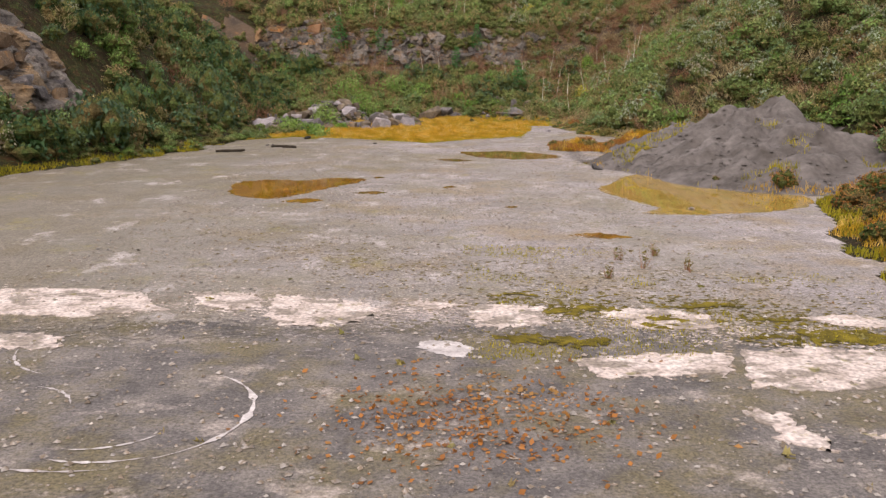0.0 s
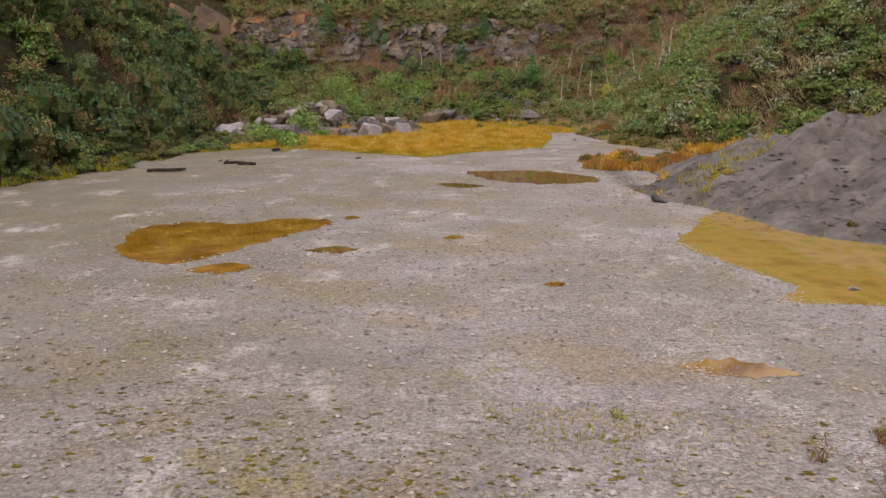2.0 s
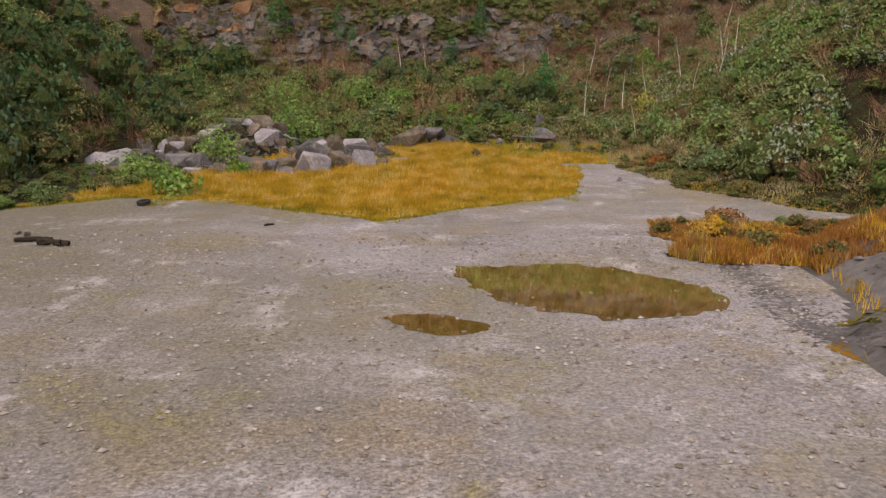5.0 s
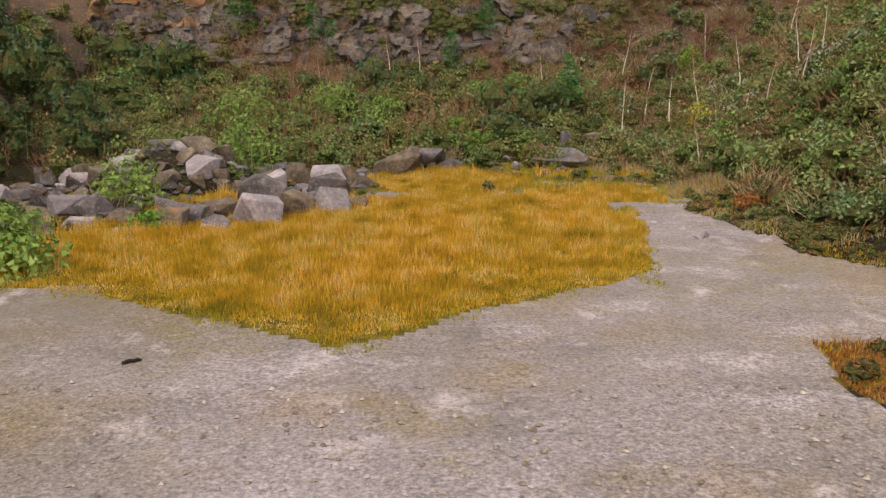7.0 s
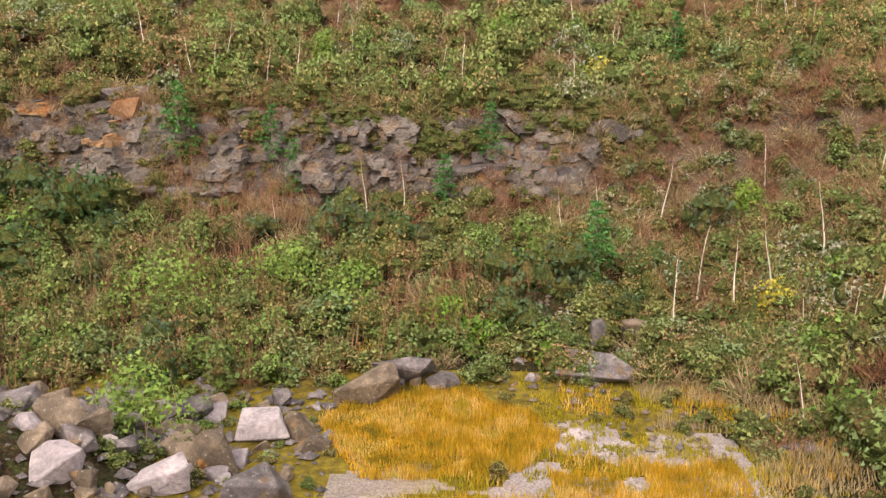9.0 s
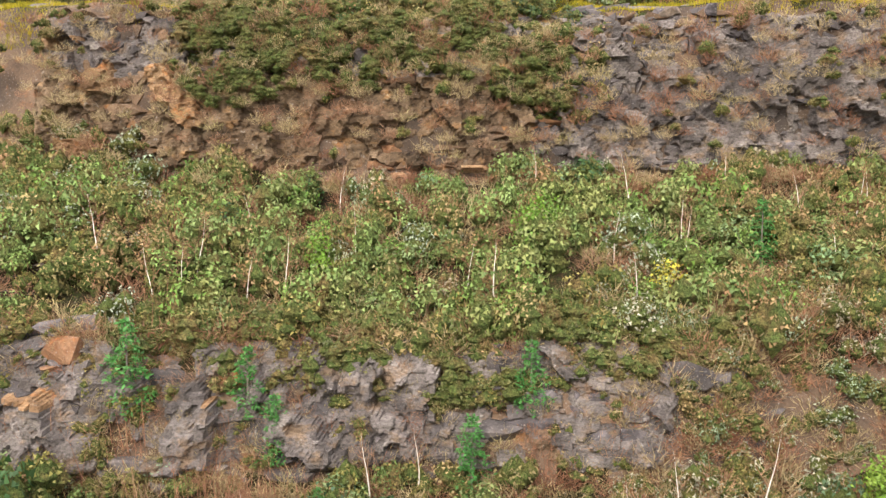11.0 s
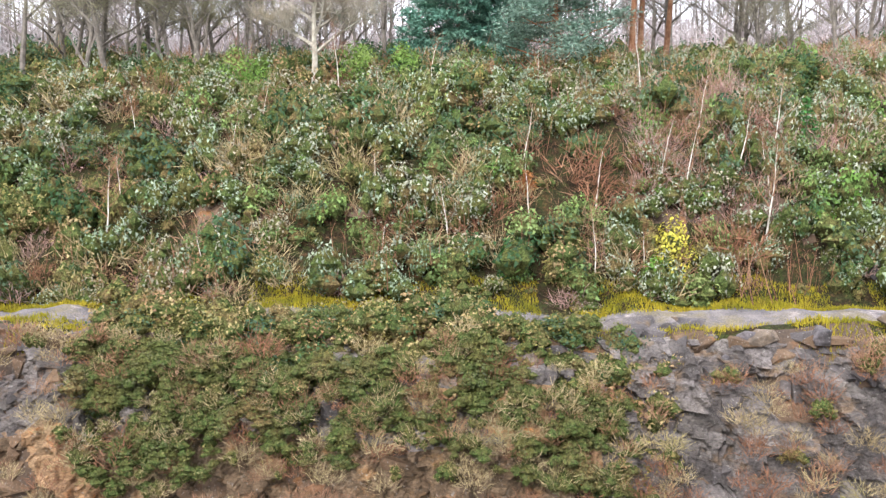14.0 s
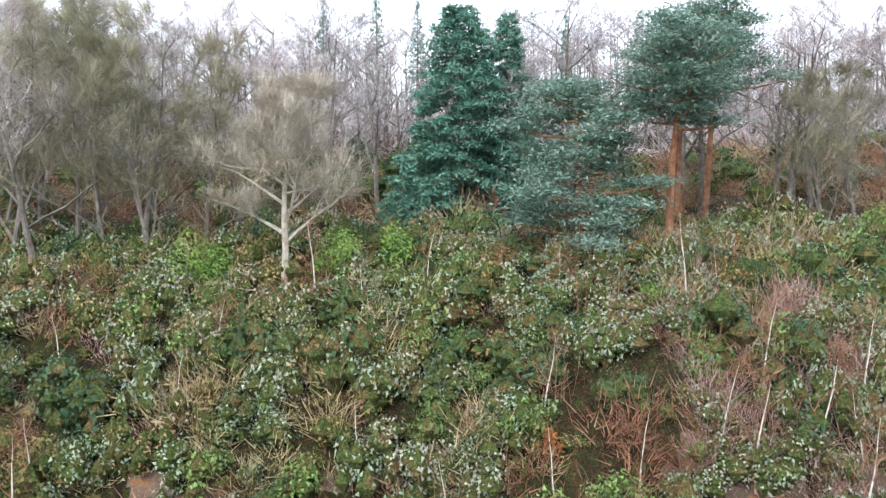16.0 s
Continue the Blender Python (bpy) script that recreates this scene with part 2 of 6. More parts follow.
ASPHALT = asphalt_material()
DUST = plain_material("chalk_dust", [(0.3, 0.27, 0.27), (0.45, 0.41, 0.42), (0.6, 0.56, 0.57)], 2.5, 0.95, 0.2)
WATER_BROWN = water_material("brown_puddle_water", [(0.13, 0.055, 0.004), (0.23, 0.11, 0.008), (0.3, 0.17, 0.03)])
WATER_OLIVE = water_material("olive_puddle_water", [(0.24, 0.14, 0.03), (0.36, 0.23, 0.06), (0.25, 0.19, 0.03)])
WATER_DARK = water_material("clear_puddle_water", [(0.16, 0.085, 0.012), (0.23, 0.125, 0.02), (0.3, 0.18, 0.05)], 4.2, 0.85)
MOSS = plain_material("yellow_moss", [(0.06, 0.05, 0.012), (0.13, 0.1, 0.018), (0.22, 0.17, 0.025)], 2.2, 0.95, 0.9, 0.1)
RUBBER = plain_material("tyre_rubber", [(0.02, 0.02, 0.02), (0.035, 0.033, 0.03)], 6, 0.8)
CHARRED = plain_material("charred_wood", [(0.02, 0.016, 0.012), (0.05, 0.035, 0.025)], 8, 0.9, 0.8)
BIRCH_BARK = plain_material("birch_bark", [(0.42, 0.37, 0.3), (0.6, 0.55, 0.48), (0.72, 0.68, 0.6)], 3, 0.8)
GREY_BARK = plain_material("grey_bark", [(0.1, 0.085, 0.07), (0.16, 0.14, 0.12), (0.23, 0.2, 0.17)], 2, 0.9)
PALE_BARK = plain_material("lichen_bark", [(0.24, 0.22, 0.17), (0.36, 0.33, 0.27), (0.46, 0.43, 0.36)], 2, 0.9)
PINE_BARK = plain_material("pine_bark", [(0.16, 0.07, 0.04), (0.27, 0.13, 0.07), (0.36, 0.2, 0.12)], 2, 0.9, 0.8)
TWIG_RED = foliage_material("russet_twigs", [(0.17, 0.07, 0.04), (0.26, 0.13, 0.075), (0.34, 0.22, 0.14)], 0.3, 0.8, 0.1)
TWIG_TAN = foliage_material("tan_twigs", [(0.26, 0.19, 0.09), (0.38, 0.3, 0.17), (0.3, 0.26, 0.11)], 0.3, 0.8, 0.1)
TWIG_PALE = foliage_material("lichen_twigs", [(0.38, 0.33, 0.25), (0.5, 0.45, 0.37), (0.44, 0.37, 0.26)], 0.3, 0.8, 0.1)
TWIG_PINK = foliage_material("pink_twigs", [(0.3, 0.17, 0.14), (0.4, 0.25, 0.22), (0.36, 0.26, 0.22)], 0.2, 0.8, 0.1)
# Twigs of the wood above, their colours lightened to stand in for haze.
TWIG_MOSSY = foliage_material("mossy_twigs", [(0.22, 0.21, 0.13), (0.32, 0.3, 0.2), (0.38, 0.34, 0.26)], 0.12, 0.8, 0.15)
TWIG_GREY = foliage_material("grey_twigs", [(0.36, 0.33, 0.32), (0.48, 0.43, 0.43), (0.46, 0.36, 0.35)], 0.1, 0.8, 0.1)
LEAF_GREEN = foliage_material("bramble_leaves", [(0.075, 0.16, 0.025), (0.145, 0.26, 0.05), (0.215, 0.3, 0.1), (0.1, 0.165, 0.045), (0.235, 0.26, 0.085), (0.14, 0.235, 0.11)], plant=True)
LEAF_MID = foliage_material("thicket_leaves", [(0.1, 0.2, 0.03), (0.17, 0.28, 0.055), (0.25, 0.32, 0.09)])
LEAF_OLIVE = foliage_material("olive_leaves", [(0.145, 0.125, 0.03), (0.255, 0.205, 0.065), (0.19, 0.18, 0.05), (0.34, 0.265, 0.12), (0.3, 0.175, 0.085), (0.22, 0.21, 0.09)], plant=True)
LEAF_GORSE = foliage_material("gorse_leaves", [(0.075, 0.09, 0.022), (0.12, 0.125, 0.034), (0.165, 0.155, 0.05), (0.1, 0.12, 0.05)], plant=True)
LEAF_DARK = foliage_material("dark_leaves", [(0.022, 0.058, 0.018), (0.04, 0.095, 0.028), (0.075, 0.12, 0.055), (0.036, 0.085, 0.045)], plant=True)
LEAF_PALE = foliage_material("pale_leaves", [(0.17, 0.24, 0.14), (0.26, 0.32, 0.22), (0.32, 0.35, 0.26), (0.34, 0.29, 0.2)], plant=True)
LEAF_FRESH = foliage_material("fresh_leaves", [(0.07, 0.18, 0.02), (0.13, 0.25, 0.03), (0.2, 0.28, 0.04)])
LEAF_YELLOW = foliage_material("yellow_leaves", [(0.36, 0.33, 0.035), (0.48, 0.43, 0.06), (0.42, 0.44, 0.07)])
LEAF_RUST = foliage_material("rust_leaves", [(0.2, 0.07, 0.02), (0.33, 0.13, 0.03), (0.28, 0.17, 0.06)])
FIR_NEEDLES = foliage_material("fir_needles", [(0.03, 0.13, 0.03), (0.06, 0.2, 0.045), (0.1, 0.25, 0.07)], 0.8, 0.6, 0.15)
# Far conifers: pale, cool greens that partly paint haze into the needles.
PINE_NEEDLES = foliage_material("pine_needles", [(0.1, 0.18, 0.13), (0.17, 0.26, 0.2), (0.26, 0.34, 0.27)], 0.5, 0.6, 0.2)
CYPRESS = foliage_material("cypress_needles", [(0.075, 0.19, 0.14), (0.13, 0.27, 0.2), (0.21, 0.35, 0.26)], 0.5, 0.6, 0.2)
RUSH = foliage_material("golden_rush", [(0.2, 0.15, 0.015), (0.46, 0.28, 0.025), (0.64, 0.38, 0.035), (0.74, 0.5, 0.17), (0.46, 0.36, 0.035)], 0.7, 0.7, 0.35)
SEDGE = foliage_material("yellow_sedge", [(0.2, 0.2, 0.02), (0.38, 0.33, 0.025), (0.5, 0.39, 0.04)], 0.6, 0.7, 0.4)
PEBBLE = foliage_material("pebbles", [(0.1, 0.085, 0.08), (0.34, 0.31, 0.3), (0.2, 0.15, 0.11), (0.5, 0.46, 0.45)], 3.0, 0.9, 0.0)

# ---- builders ----
from mathutils.geometry import tessellate_polygon

rng = np.random.default_rng(7)


def quick_mesh(name, verts, faces, mat):
    """One mesh from arrays; all faces have the same number of corners."""
    me = bpy.data.meshes.new(name)
    faces = np.asarray(faces, dtype=np.int32)
    nf, k = faces.shape
    me.vertices.add(len(verts))
    me.vertices.foreach_set("co", np.asarray(verts, dtype=np.float32).ravel())
    me.loops.add(nf * k)
    me.loops.foreach_set("vertex_index", faces.ravel())
    me.polygons.add(nf)
    me.polygons.foreach_set("loop_start", np.arange(0, nf * k, k, dtype=np.int32))
    me.polygons.foreach_set("loop_total", np.full(nf, k, dtype=np.int32))
    me.update(calc_edges=True)
    me.shade_flat()
    if mat:
        me.materials.append(mat)
    return me


def part(name, bm, material, parent, label=""):
    me = bpy.data.meshes.new(name)
    bm.to_mesh(me)
    bm.free()
    me.materials.append(material)
    ob = new(name, me)
    ob.parent = parent
    return tagged(ob, label)


def mesh_part(name, me, parent, label=""):
    ob = new(name, me)
    ob.parent = parent
    return tagged(ob, label)


def thing(name, label, category, group="", at=None):
    ob = tagged(new(name), label, category, group)
    if at is not None:
        ob.matrix_basis = at
    return ob


def smooth(a, b, v):
    t = np.clip((v - a) / (b - a), 0, 1)
    return t * t * (3 - 2 * t)


HASH = rng.random((256, 256))


def wave_noise(x, y, scale):
    """Smooth noise from 0 to 1 on arrays."""
    x, y = np.asarray(x, float) * scale + 500, np.asarray(y, float) * scale + 500
    i, j = np.floor(x).astype(int), np.floor(y).astype(int)
    u, v = x - i, y - j
    u, v = u * u * (3 - 2 * u), v * v * (3 - 2 * v)
    h = lambda a, b: HASH[a % 256, b % 256]
    return (h(i, j) * (1 - u) + h(i + 1, j) * u) * (1 - v) + (h(i, j + 1) * (1 - u) + h(i + 1, j + 1) * u) * v


# ---- the lie of the land ----
RISE_Y = [-3000, 108, 112, 115, 121, 130, 131.2, 132.6, 134, 136, 141, 147, 150.5, 151.5, 153.0, 154.4, 160, 163.5, 167, 172, 178, 190, 215, 300, 600, 3000]
RISE_Z = [0, 0, 0.3, 0.9, 2.5, 6.0, 8.2, 11.0, 12.6, 13.4, 16.2, 18.8, 20.6, 25.0, 30.0, 33.4, 34.0, 37.0, 41.3, 45.6, 48.3, 50.3, 53.0, 67, 70, 70]
LEFT_D = [-4000, 0, 3, 6, 10, 16, 30, 60, 4000]
LEFT_Z = [0, 0, 0.8, 2.6, 8.0, 14.0, 20.0, 24.0, 60.0]
RIGHT_D = [-4000, 0, 4, 7, 12, 21, 36, 60, 4000]
RIGHT_Z = [0, 0, 1.0, 2.8, 7.0, 13.5, 20.0, 24.0, 60.0]


def left_edge(y):
    return np.interp(y, [0, 40, 52, 59, 69, 79, 90, 110, 125], [-30, -29, -27.5, -24, -20.5, -19.5, -20, -22, -23])


def right_edge(y):
    return np.interp(y, [0, 22, 38, 46, 76, 84, 92, 102, 125], [14.5, 14.5, 18.5, 22, 22, 16, 13, 13.5, 14])


def mound(x, y):
    """The spoil heap: several tipped loads, cut by rain gullies."""
    r = np.hypot((x - 22.5) / 11.0, (y - 61) / 17.5)
    r = r + 0.2 * (wave_noise(x, y, 0.17) - 0.5)
    h = 4.6 * np.clip(1 - r, 0, 1) ** 0.78
    lumps = np.abs(wave_noise(x + 0.6 * y, y * 0.7 - x * 0.5, 0.3) - 0.5) * 2
    gully = np.abs(wave_noise(x * 0.35 + 0.1 * y, y - 0.3 * x, 0.75) - 0.5) * 2
    ridge = np.abs(wave_noise(x * 0.8 - 0.4 * y, y, 1.1) - 0.5) * 2
    fine = wave_noise(x, y, 1.6)
    return h * (0.56 + 0.36 * lumps + 0.26 * gully + 0.14 * ridge) + np.where(h > 0.05, 0.5 * (fine - 0.5) * np.clip(h, 0, 1), 0)


def height(x, y):
    x, y = np.asarray(x, float), np.asarray(y, float)
    yy = y + 0.012 * np.clip(np.abs(x - 0) - 14, 0, 14) ** 2 * smooth(70, 110, y) * (1 - smooth(138, 150, y))
    yy = yy + 2.2 * (wave_noise(x, y, 0.11) - 0.5) * smooth(110, 128, y)
    back = np.interp(yy, RISE_Y, RISE_Z)
    fade = 1 - 0.9 * smooth(118, 150, y)
    side = np.maximum(np.interp(left_edge(y) - x, LEFT_D, LEFT_Z), np.interp(x - right_edge(y), RIGHT_D, RIGHT_Z)) * fade
    z = np.maximum(back, side) + 0.35 * np.minimum(back, side) * smooth(112, 130, y)
    rough = smooth(0.1, 2.5, z)
    z = z + rough * (0.9 * (wave_noise(x, y, 0.3) - 0.5) + 0.4 * (wave_noise(x, y, 0.9) - 0.5))
    z = np.maximum(z, mound(x, y))
    z = z + 2.3 * np.exp(-((x + 13.5) / 3.6) ** 2 - ((y - 102) / 4.0) ** 2)
    return z + 0.006 * (wave_noise(x, y, 2.2) - 0.5)


def heap(x, y):
    """Where the spoil heap lies bare."""
    m = mound(x, y)
    return (m > 0.02) & (m > height(x, y) - 0.12) & (x < 29.5)


def grass_front(x):
    return np.interp(x, [-25, -19, -15, -9.6, -4.8, -1.7, 1.9, 6.2, 7.6, 9.3, 10.0, 13], [78, 79, 82.5, 81.5, 78.7, 76.4, 80, 82.8, 84.4, 92, 97, 99])


def on_floor(x, y):
    """Where bare gravel lies."""
    wob = 1.4 * (wave_noise(x, y, 0.5) - 0.5)
    main = (x > left_edge(y) + 0.4 + wob) & (x < right_edge(y) - 0.3 + wob) & (y < grass_front(x) + wob)
    lane = (x > 8.9 + 1.6 * wob) & (x < right_edge(y) - 0.3 + wob) & (y < 101)
    strip = (x > -3 + wob) & (x < 12) & (np.abs(y - 101.5 - 0.15 * x - 2.2 * (wave_noise(x, y * 0, 0.35) - 0.5)) < 0.9 + 1.6 * wob)
    back = (x > 3.5 + wob) & (x < 12.5 + wob) & (y > 98) & (y < 107 + 3 * wob) & (wave_noise(x, y, 0.45) > 0.36)
    bracken = (x > 10 + 2 * wob) & (y > 68.5 + wob) & (y < 77 + wob)
    return (main | lane | strip | back) & (mound(x, y) < 0.02) & ~bracken


xs = np.concatenate([[-3000, -1200, -500, -250, -150, -100], np.arange(-75, -45, 2.0), np.arange(-45, -18, 0.6), np.arange(-18, 20, 0.28), np.arange(20, 34, 0.4), np.arange(34, 50, 0.8), np.arange(50, 80, 2.0), [100, 150, 250, 500, 1200, 3000]])
ys = np.concatenate([[-3000, -1000, -300, -120, -60, -30, -15, -5], np.arange(0, 8, 1.0), np.arange(8, 112, 0.3), np.arange(112, 185, 0.55), np.arange(185, 240, 2.0), [250, 280, 320, 400, 600, 1000, 3000]])
gx, gy = np.meshgrid(xs, ys, indexing="ij")
gz = height(gx, gy)
idx = np.arange(gx.size).reshape(gx.shape)
quads = np.stack([idx[:-1, :-1], idx[1:, :-1], idx[1:, 1:], idx[:-1, 1:]], -1).reshape(-1, 4)
ground_mesh = quick_mesh("ground", np.stack([gx, gy, gz], -1).reshape(-1, 3), quads, None)
for m in (SOIL, FLOOR, SPOIL, CLIFF, ASPHALT, MOSS):
    ground_mesh.materials.append(m)
cx, cy = (gx[:-1, :-1] + gx[1:, 1:]) / 2, (gy[:-1, :-1] + gy[1:, 1:]) / 2
dzx = np.abs(gz[1:, :-1] - gz[:-1, :-1]) / (gx[1:, :-1] - gx[:-1, :-1])
dzy = np.abs(gz[:-1, 1:] - gz[:-1, :-1]) / (gy[:-1, 1:] - gy[:-1, :-1])
zone = np.zeros(cx.shape, np.int32)
zone[(np.hypot(dzx, dzy) > 1.35) & (cy > 100)] = 3
zone[(cx > -18) & (cx < 12) & (cy > 74) & (cy < 113) & (gz[:-1, :-1] < 0.5)] = 5
zone[on_floor(cx, cy)] = 1
bare = heap(gx, gy)
zone[bare[:-1, :-1] | bare[1:, :-1] | bare[1:, 1:] | bare[:-1, 1:]] = 2
front = (cy < 20.3 + 1.6 * (wave_noise(cx, cy, 0.35) - 0.5)) & (np.abs(cx) < 60)
zone[front & (zone == 1)] = 4
shelf = (cy > 155.2 + 0.8 * (wave_noise(cx, cy, 0.4) - 0.5)) & (cy < 158.4) & (np.abs(cx) < 45)
zone[shelf] = 4
ground_mesh.polygons.foreach_set("material_index", zone.ravel())
ground_mesh.polygons.foreach_set("use_smooth", np.ones(zone.size, bool))
ground = tagged(new("ground", ground_mesh), "quarry floor of grey gravel rising to wooded slopes", "ground", kind="structure")

# ---- plants: templates as arrays, scattered into one mesh a kind ----


def turn_z(v, a):
    c, s = np.cos(a), np.sin(a)
    out = v.copy()
    out[..., 0], out[..., 1] = c * v[..., 0] - s * v[..., 1], s * v[..., 0] + c * v[..., 1]
    return out


def leaves_at(centres, size, droop=0.3, wide=0.6):
    """Rhombic leaves, folded a little, one at each centre."""
    n = len(centres)
    d = rng.normal(size=(n, 3))
    d[:, 2] = d[:, 2] * 0.5 - droop * 0.3
    d /= np.linalg.norm(d, axis=1)[:, None]
    up = rng.normal(size=(n, 3)) * 0.6 + [0, 0, 1]
    side = np.cross(d, up)
    side /= np.linalg.norm(side, axis=1)[:, None] + 1e-9
    ln = size * rng.uniform(0.6, 1.35, n)[:, None]
    w = ln * wide
    mid = centres + d * ln * 0.45
    return np.stack([centres, mid + side * w * 0.5, centres + d * ln, mid - side * w * 0.5], 1)


def bush_template(n, size, radius=1.0, tall=1.0, lobes=9, wide=0.75):
    """Leaves over the outside of several rounded lobes, each leaf lying roughly along its lobe."""
    a, e = rng.uniform(0, 2 * np.pi, lobes), rng.uniform(0.0, 1.0, lobes)
    out = radius * 0.75 * np.sqrt(rng.random(lobes)) * (1.05 - 0.6 * e)
    hub = np.stack([out * np.cos(a), out * np.sin(a), tall * (0.15 + 0.62 * e)], 1)
    big = radius * rng.uniform(0.28, 0.52, lobes)
    k = rng.choice(lobes, n, p=big**2 / (big**2).sum())
    d = rng.normal(size=(n, 3))
    d[:, 2] = d[:, 2] + 0.35
    d /= np.linalg.norm(d, axis=1)[:, None]
    p = hub[k] + d * (big[k] * rng.normal(1.0, 0.13, n))[:, None] * np.array([1, 1, 0.85 * tall / radius])
    p[:, 2] = np.maximum(p[:, 2], 0.03)
    nrm = d + rng.normal(size=(n, 3)) * 0.4
    t = np.cross(nrm, rng.normal(size=(n, 3)))
    t /= np.linalg.norm(t, axis=1)[:, None] + 1e-9
    s = np.cross(nrm, t)
    s /= np.linalg.norm(s, axis=1)[:, None] + 1e-9
    ln = (size * rng.uniform(0.55, 1.4, n))[:, None]
    return np.stack([p - s * ln * wide * 0.5, p + s * ln * wide * 0.5, p + t * ln], 1), hub, big, tall / radius


def leaf_template(*shape):
    return bush_template(*shape)[0]


EIGHT = np.array([(0, 2, 4), (2, 1, 4), (1, 3, 4), (3, 0, 4), (2, 0, 5), (1, 2, 5), (3, 1, 5), (0, 3, 5)])


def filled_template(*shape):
    """Leaves, then a shade-toned filler core inside each lobe, eight faces a lobe."""
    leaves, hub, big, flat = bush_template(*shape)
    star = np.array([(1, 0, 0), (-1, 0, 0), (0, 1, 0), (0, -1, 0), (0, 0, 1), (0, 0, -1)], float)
    fillers = []
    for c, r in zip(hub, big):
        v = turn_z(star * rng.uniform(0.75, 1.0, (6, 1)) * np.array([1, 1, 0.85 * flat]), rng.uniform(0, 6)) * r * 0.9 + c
        fillers.append(v[EIGHT])
    return np.concatenate([leaves] + fillers), 8 * len(hub)


def stalk_template(n, tall, spread, width, lean=0.25):
    """Thin upright stems with side twigs, as narrow blades."""
    out = []
    base = rng.normal(size=(n, 2)) * spread * 0.45
    tilt = rng.normal(size=(n, 2)) * lean
    h = tall * rng.uniform(0.45, 1.1, n)
    for i in range(n):
        a = rng.uniform(0, np.pi)
        s = np.array([np.cos(a), np.sin(a), 0]) * width * 0.5
        p = np.array([*base[i], 0.0])
        q = p + np.array([*(tilt[i] * h[i]), h[i]])
        out.append([p - s, p + s, q])
        for k in range(3):
            f = rng.uniform(0.3, 0.9)
            o = p + (q - p) * f
            d = rng.normal(size=3) * 0.3 + [0, 0, 0.35]
            e = o + d * h[i] * 0.45
            out.append([o - s * 0.6, o + s * 0.6, e])
    return np.array(out)


def twig_dome(n, length, radius, tall, width):
    """A fuzzy dome of fine bare twigs that fan up and outward."""
    a, r, h = rng.uniform(0, 2 * np.pi, n), radius * np.sqrt(rng.random(n)), rng.random(n) ** 0.8
    p = np.stack([r * np.cos(a) * (0.4 + 0.6 * h), r * np.sin(a) * (0.4 + 0.6 * h), tall * h * np.sqrt(np.clip(1.05 - (r / radius) ** 2, 0, 1))], 1)
    d = np.stack([np.cos(a) * r, np.sin(a) * r, 0 * a + 0.8 * radius], 1) / radius + rng.normal(size=(n, 3)) * 0.45
    d /= np.linalg.norm(d, axis=1)[:, None]
    s = np.cross(d, rng.normal(size=(n, 3)))
    s /= np.linalg.norm(s, axis=1)[:, None] + 1e-9
    ln = (length * rng.uniform(0.5, 1.5, n))[:, None]
    return np.stack([p - s * width, p + s * width, p + d * ln], 1)


def scatter(name, templates, spots, mat, label, category):
    """One object of many plants: spots are rows of x, y, z, scale, height factor."""
    chunks, inner = [], []
    for k, (x, y, z, s, hs) in enumerate(spots):
        shape = templates[k % len(templates)]
        shape, fillers = shape if isinstance(shape, tuple) else (shape, 0)
        t = turn_z(shape, rng.uniform(0, 6.28)) * np.array([s, s, s * hs])
        chunks.append(t + np.array([x, y, z]))
        # The last faces are the bush filler, coloured as shade.
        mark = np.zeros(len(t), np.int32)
        mark[len(t) - fillers:] = 1
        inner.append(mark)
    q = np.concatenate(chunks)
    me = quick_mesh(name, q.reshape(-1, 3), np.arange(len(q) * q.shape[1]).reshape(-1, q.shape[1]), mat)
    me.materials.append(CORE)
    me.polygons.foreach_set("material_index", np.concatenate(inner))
    tint = me.attributes.new("plant", "FLOAT", "POINT")
    tint.data.foreach_set("value", np.repeat(rng.random(len(chunks)), [len(t) * t.shape[1] for t in chunks]).astype(np.float32))
    return tagged(new(name, me), label, category, kind="stuff")


def spots(n, area, keep, scale, tall=(0.8, 1.2), sink=0.1):
    """Random places in the box area = x0, x1, y0, y1 where keep(x, y, z) holds."""
    x0, x1, y0, y1 = area
    x, y = rng.uniform(x0, x1, n), rng.uniform(y0, y1, n)
    z = height(x, y)
    ok = keep(x, y, z) & ((z < 9 + 0.1 * y) | (np.abs(x - 1) < 0.56 * (y - 58) + 4))
    x, y, z = x[ok], y[ok], z[ok]
    m = len(x)
    return np.stack([x, y, z - sink, rng.uniform(*scale, m), rng.uniform(*tall, m)], 1)


def wild(x, y, z):
    """Overgrown ground: not the floor, heap, rushes, shelf path or bare crags."""
    rush = (x > -16) & (x < 9.5) & (y < 112) & (y > 70) & (x > -19 + (y - 79) * 0.45)
    rocks = (x > -18) & (x < 12) & (y > 88) & (y < 113 - 0.3 * np.abs(x))
    pillar = (x < -24) & (y > 55) & (y < 68) & (z > 2.5) & (z < 12)
    return ~on_floor(x, y) & ~pillar & ((z > 0.5) | (y > 104)) & ~heap(x, y) & ((x > 26) | (mound(x, y) < 0.3)) & ~rush & ~rocks & ~((y > 154.5) & (y < 159.5))


def thick(lo, scale, off=0.0):
    return lambda x, y, z: wild(x, y, z) & (wave_noise(x + off, y - off, scale) > lo)


def crag(x, y, z):
    """The two rock faces, left barer."""
    return ((y > 129.5) & (y < 134.0) & (z > 6)) | ((y > 149.8) & (y < 154.2))


def not_crag(f):
    return lambda x, y, z: f(x, y, z) & ~crag(x, y, z)


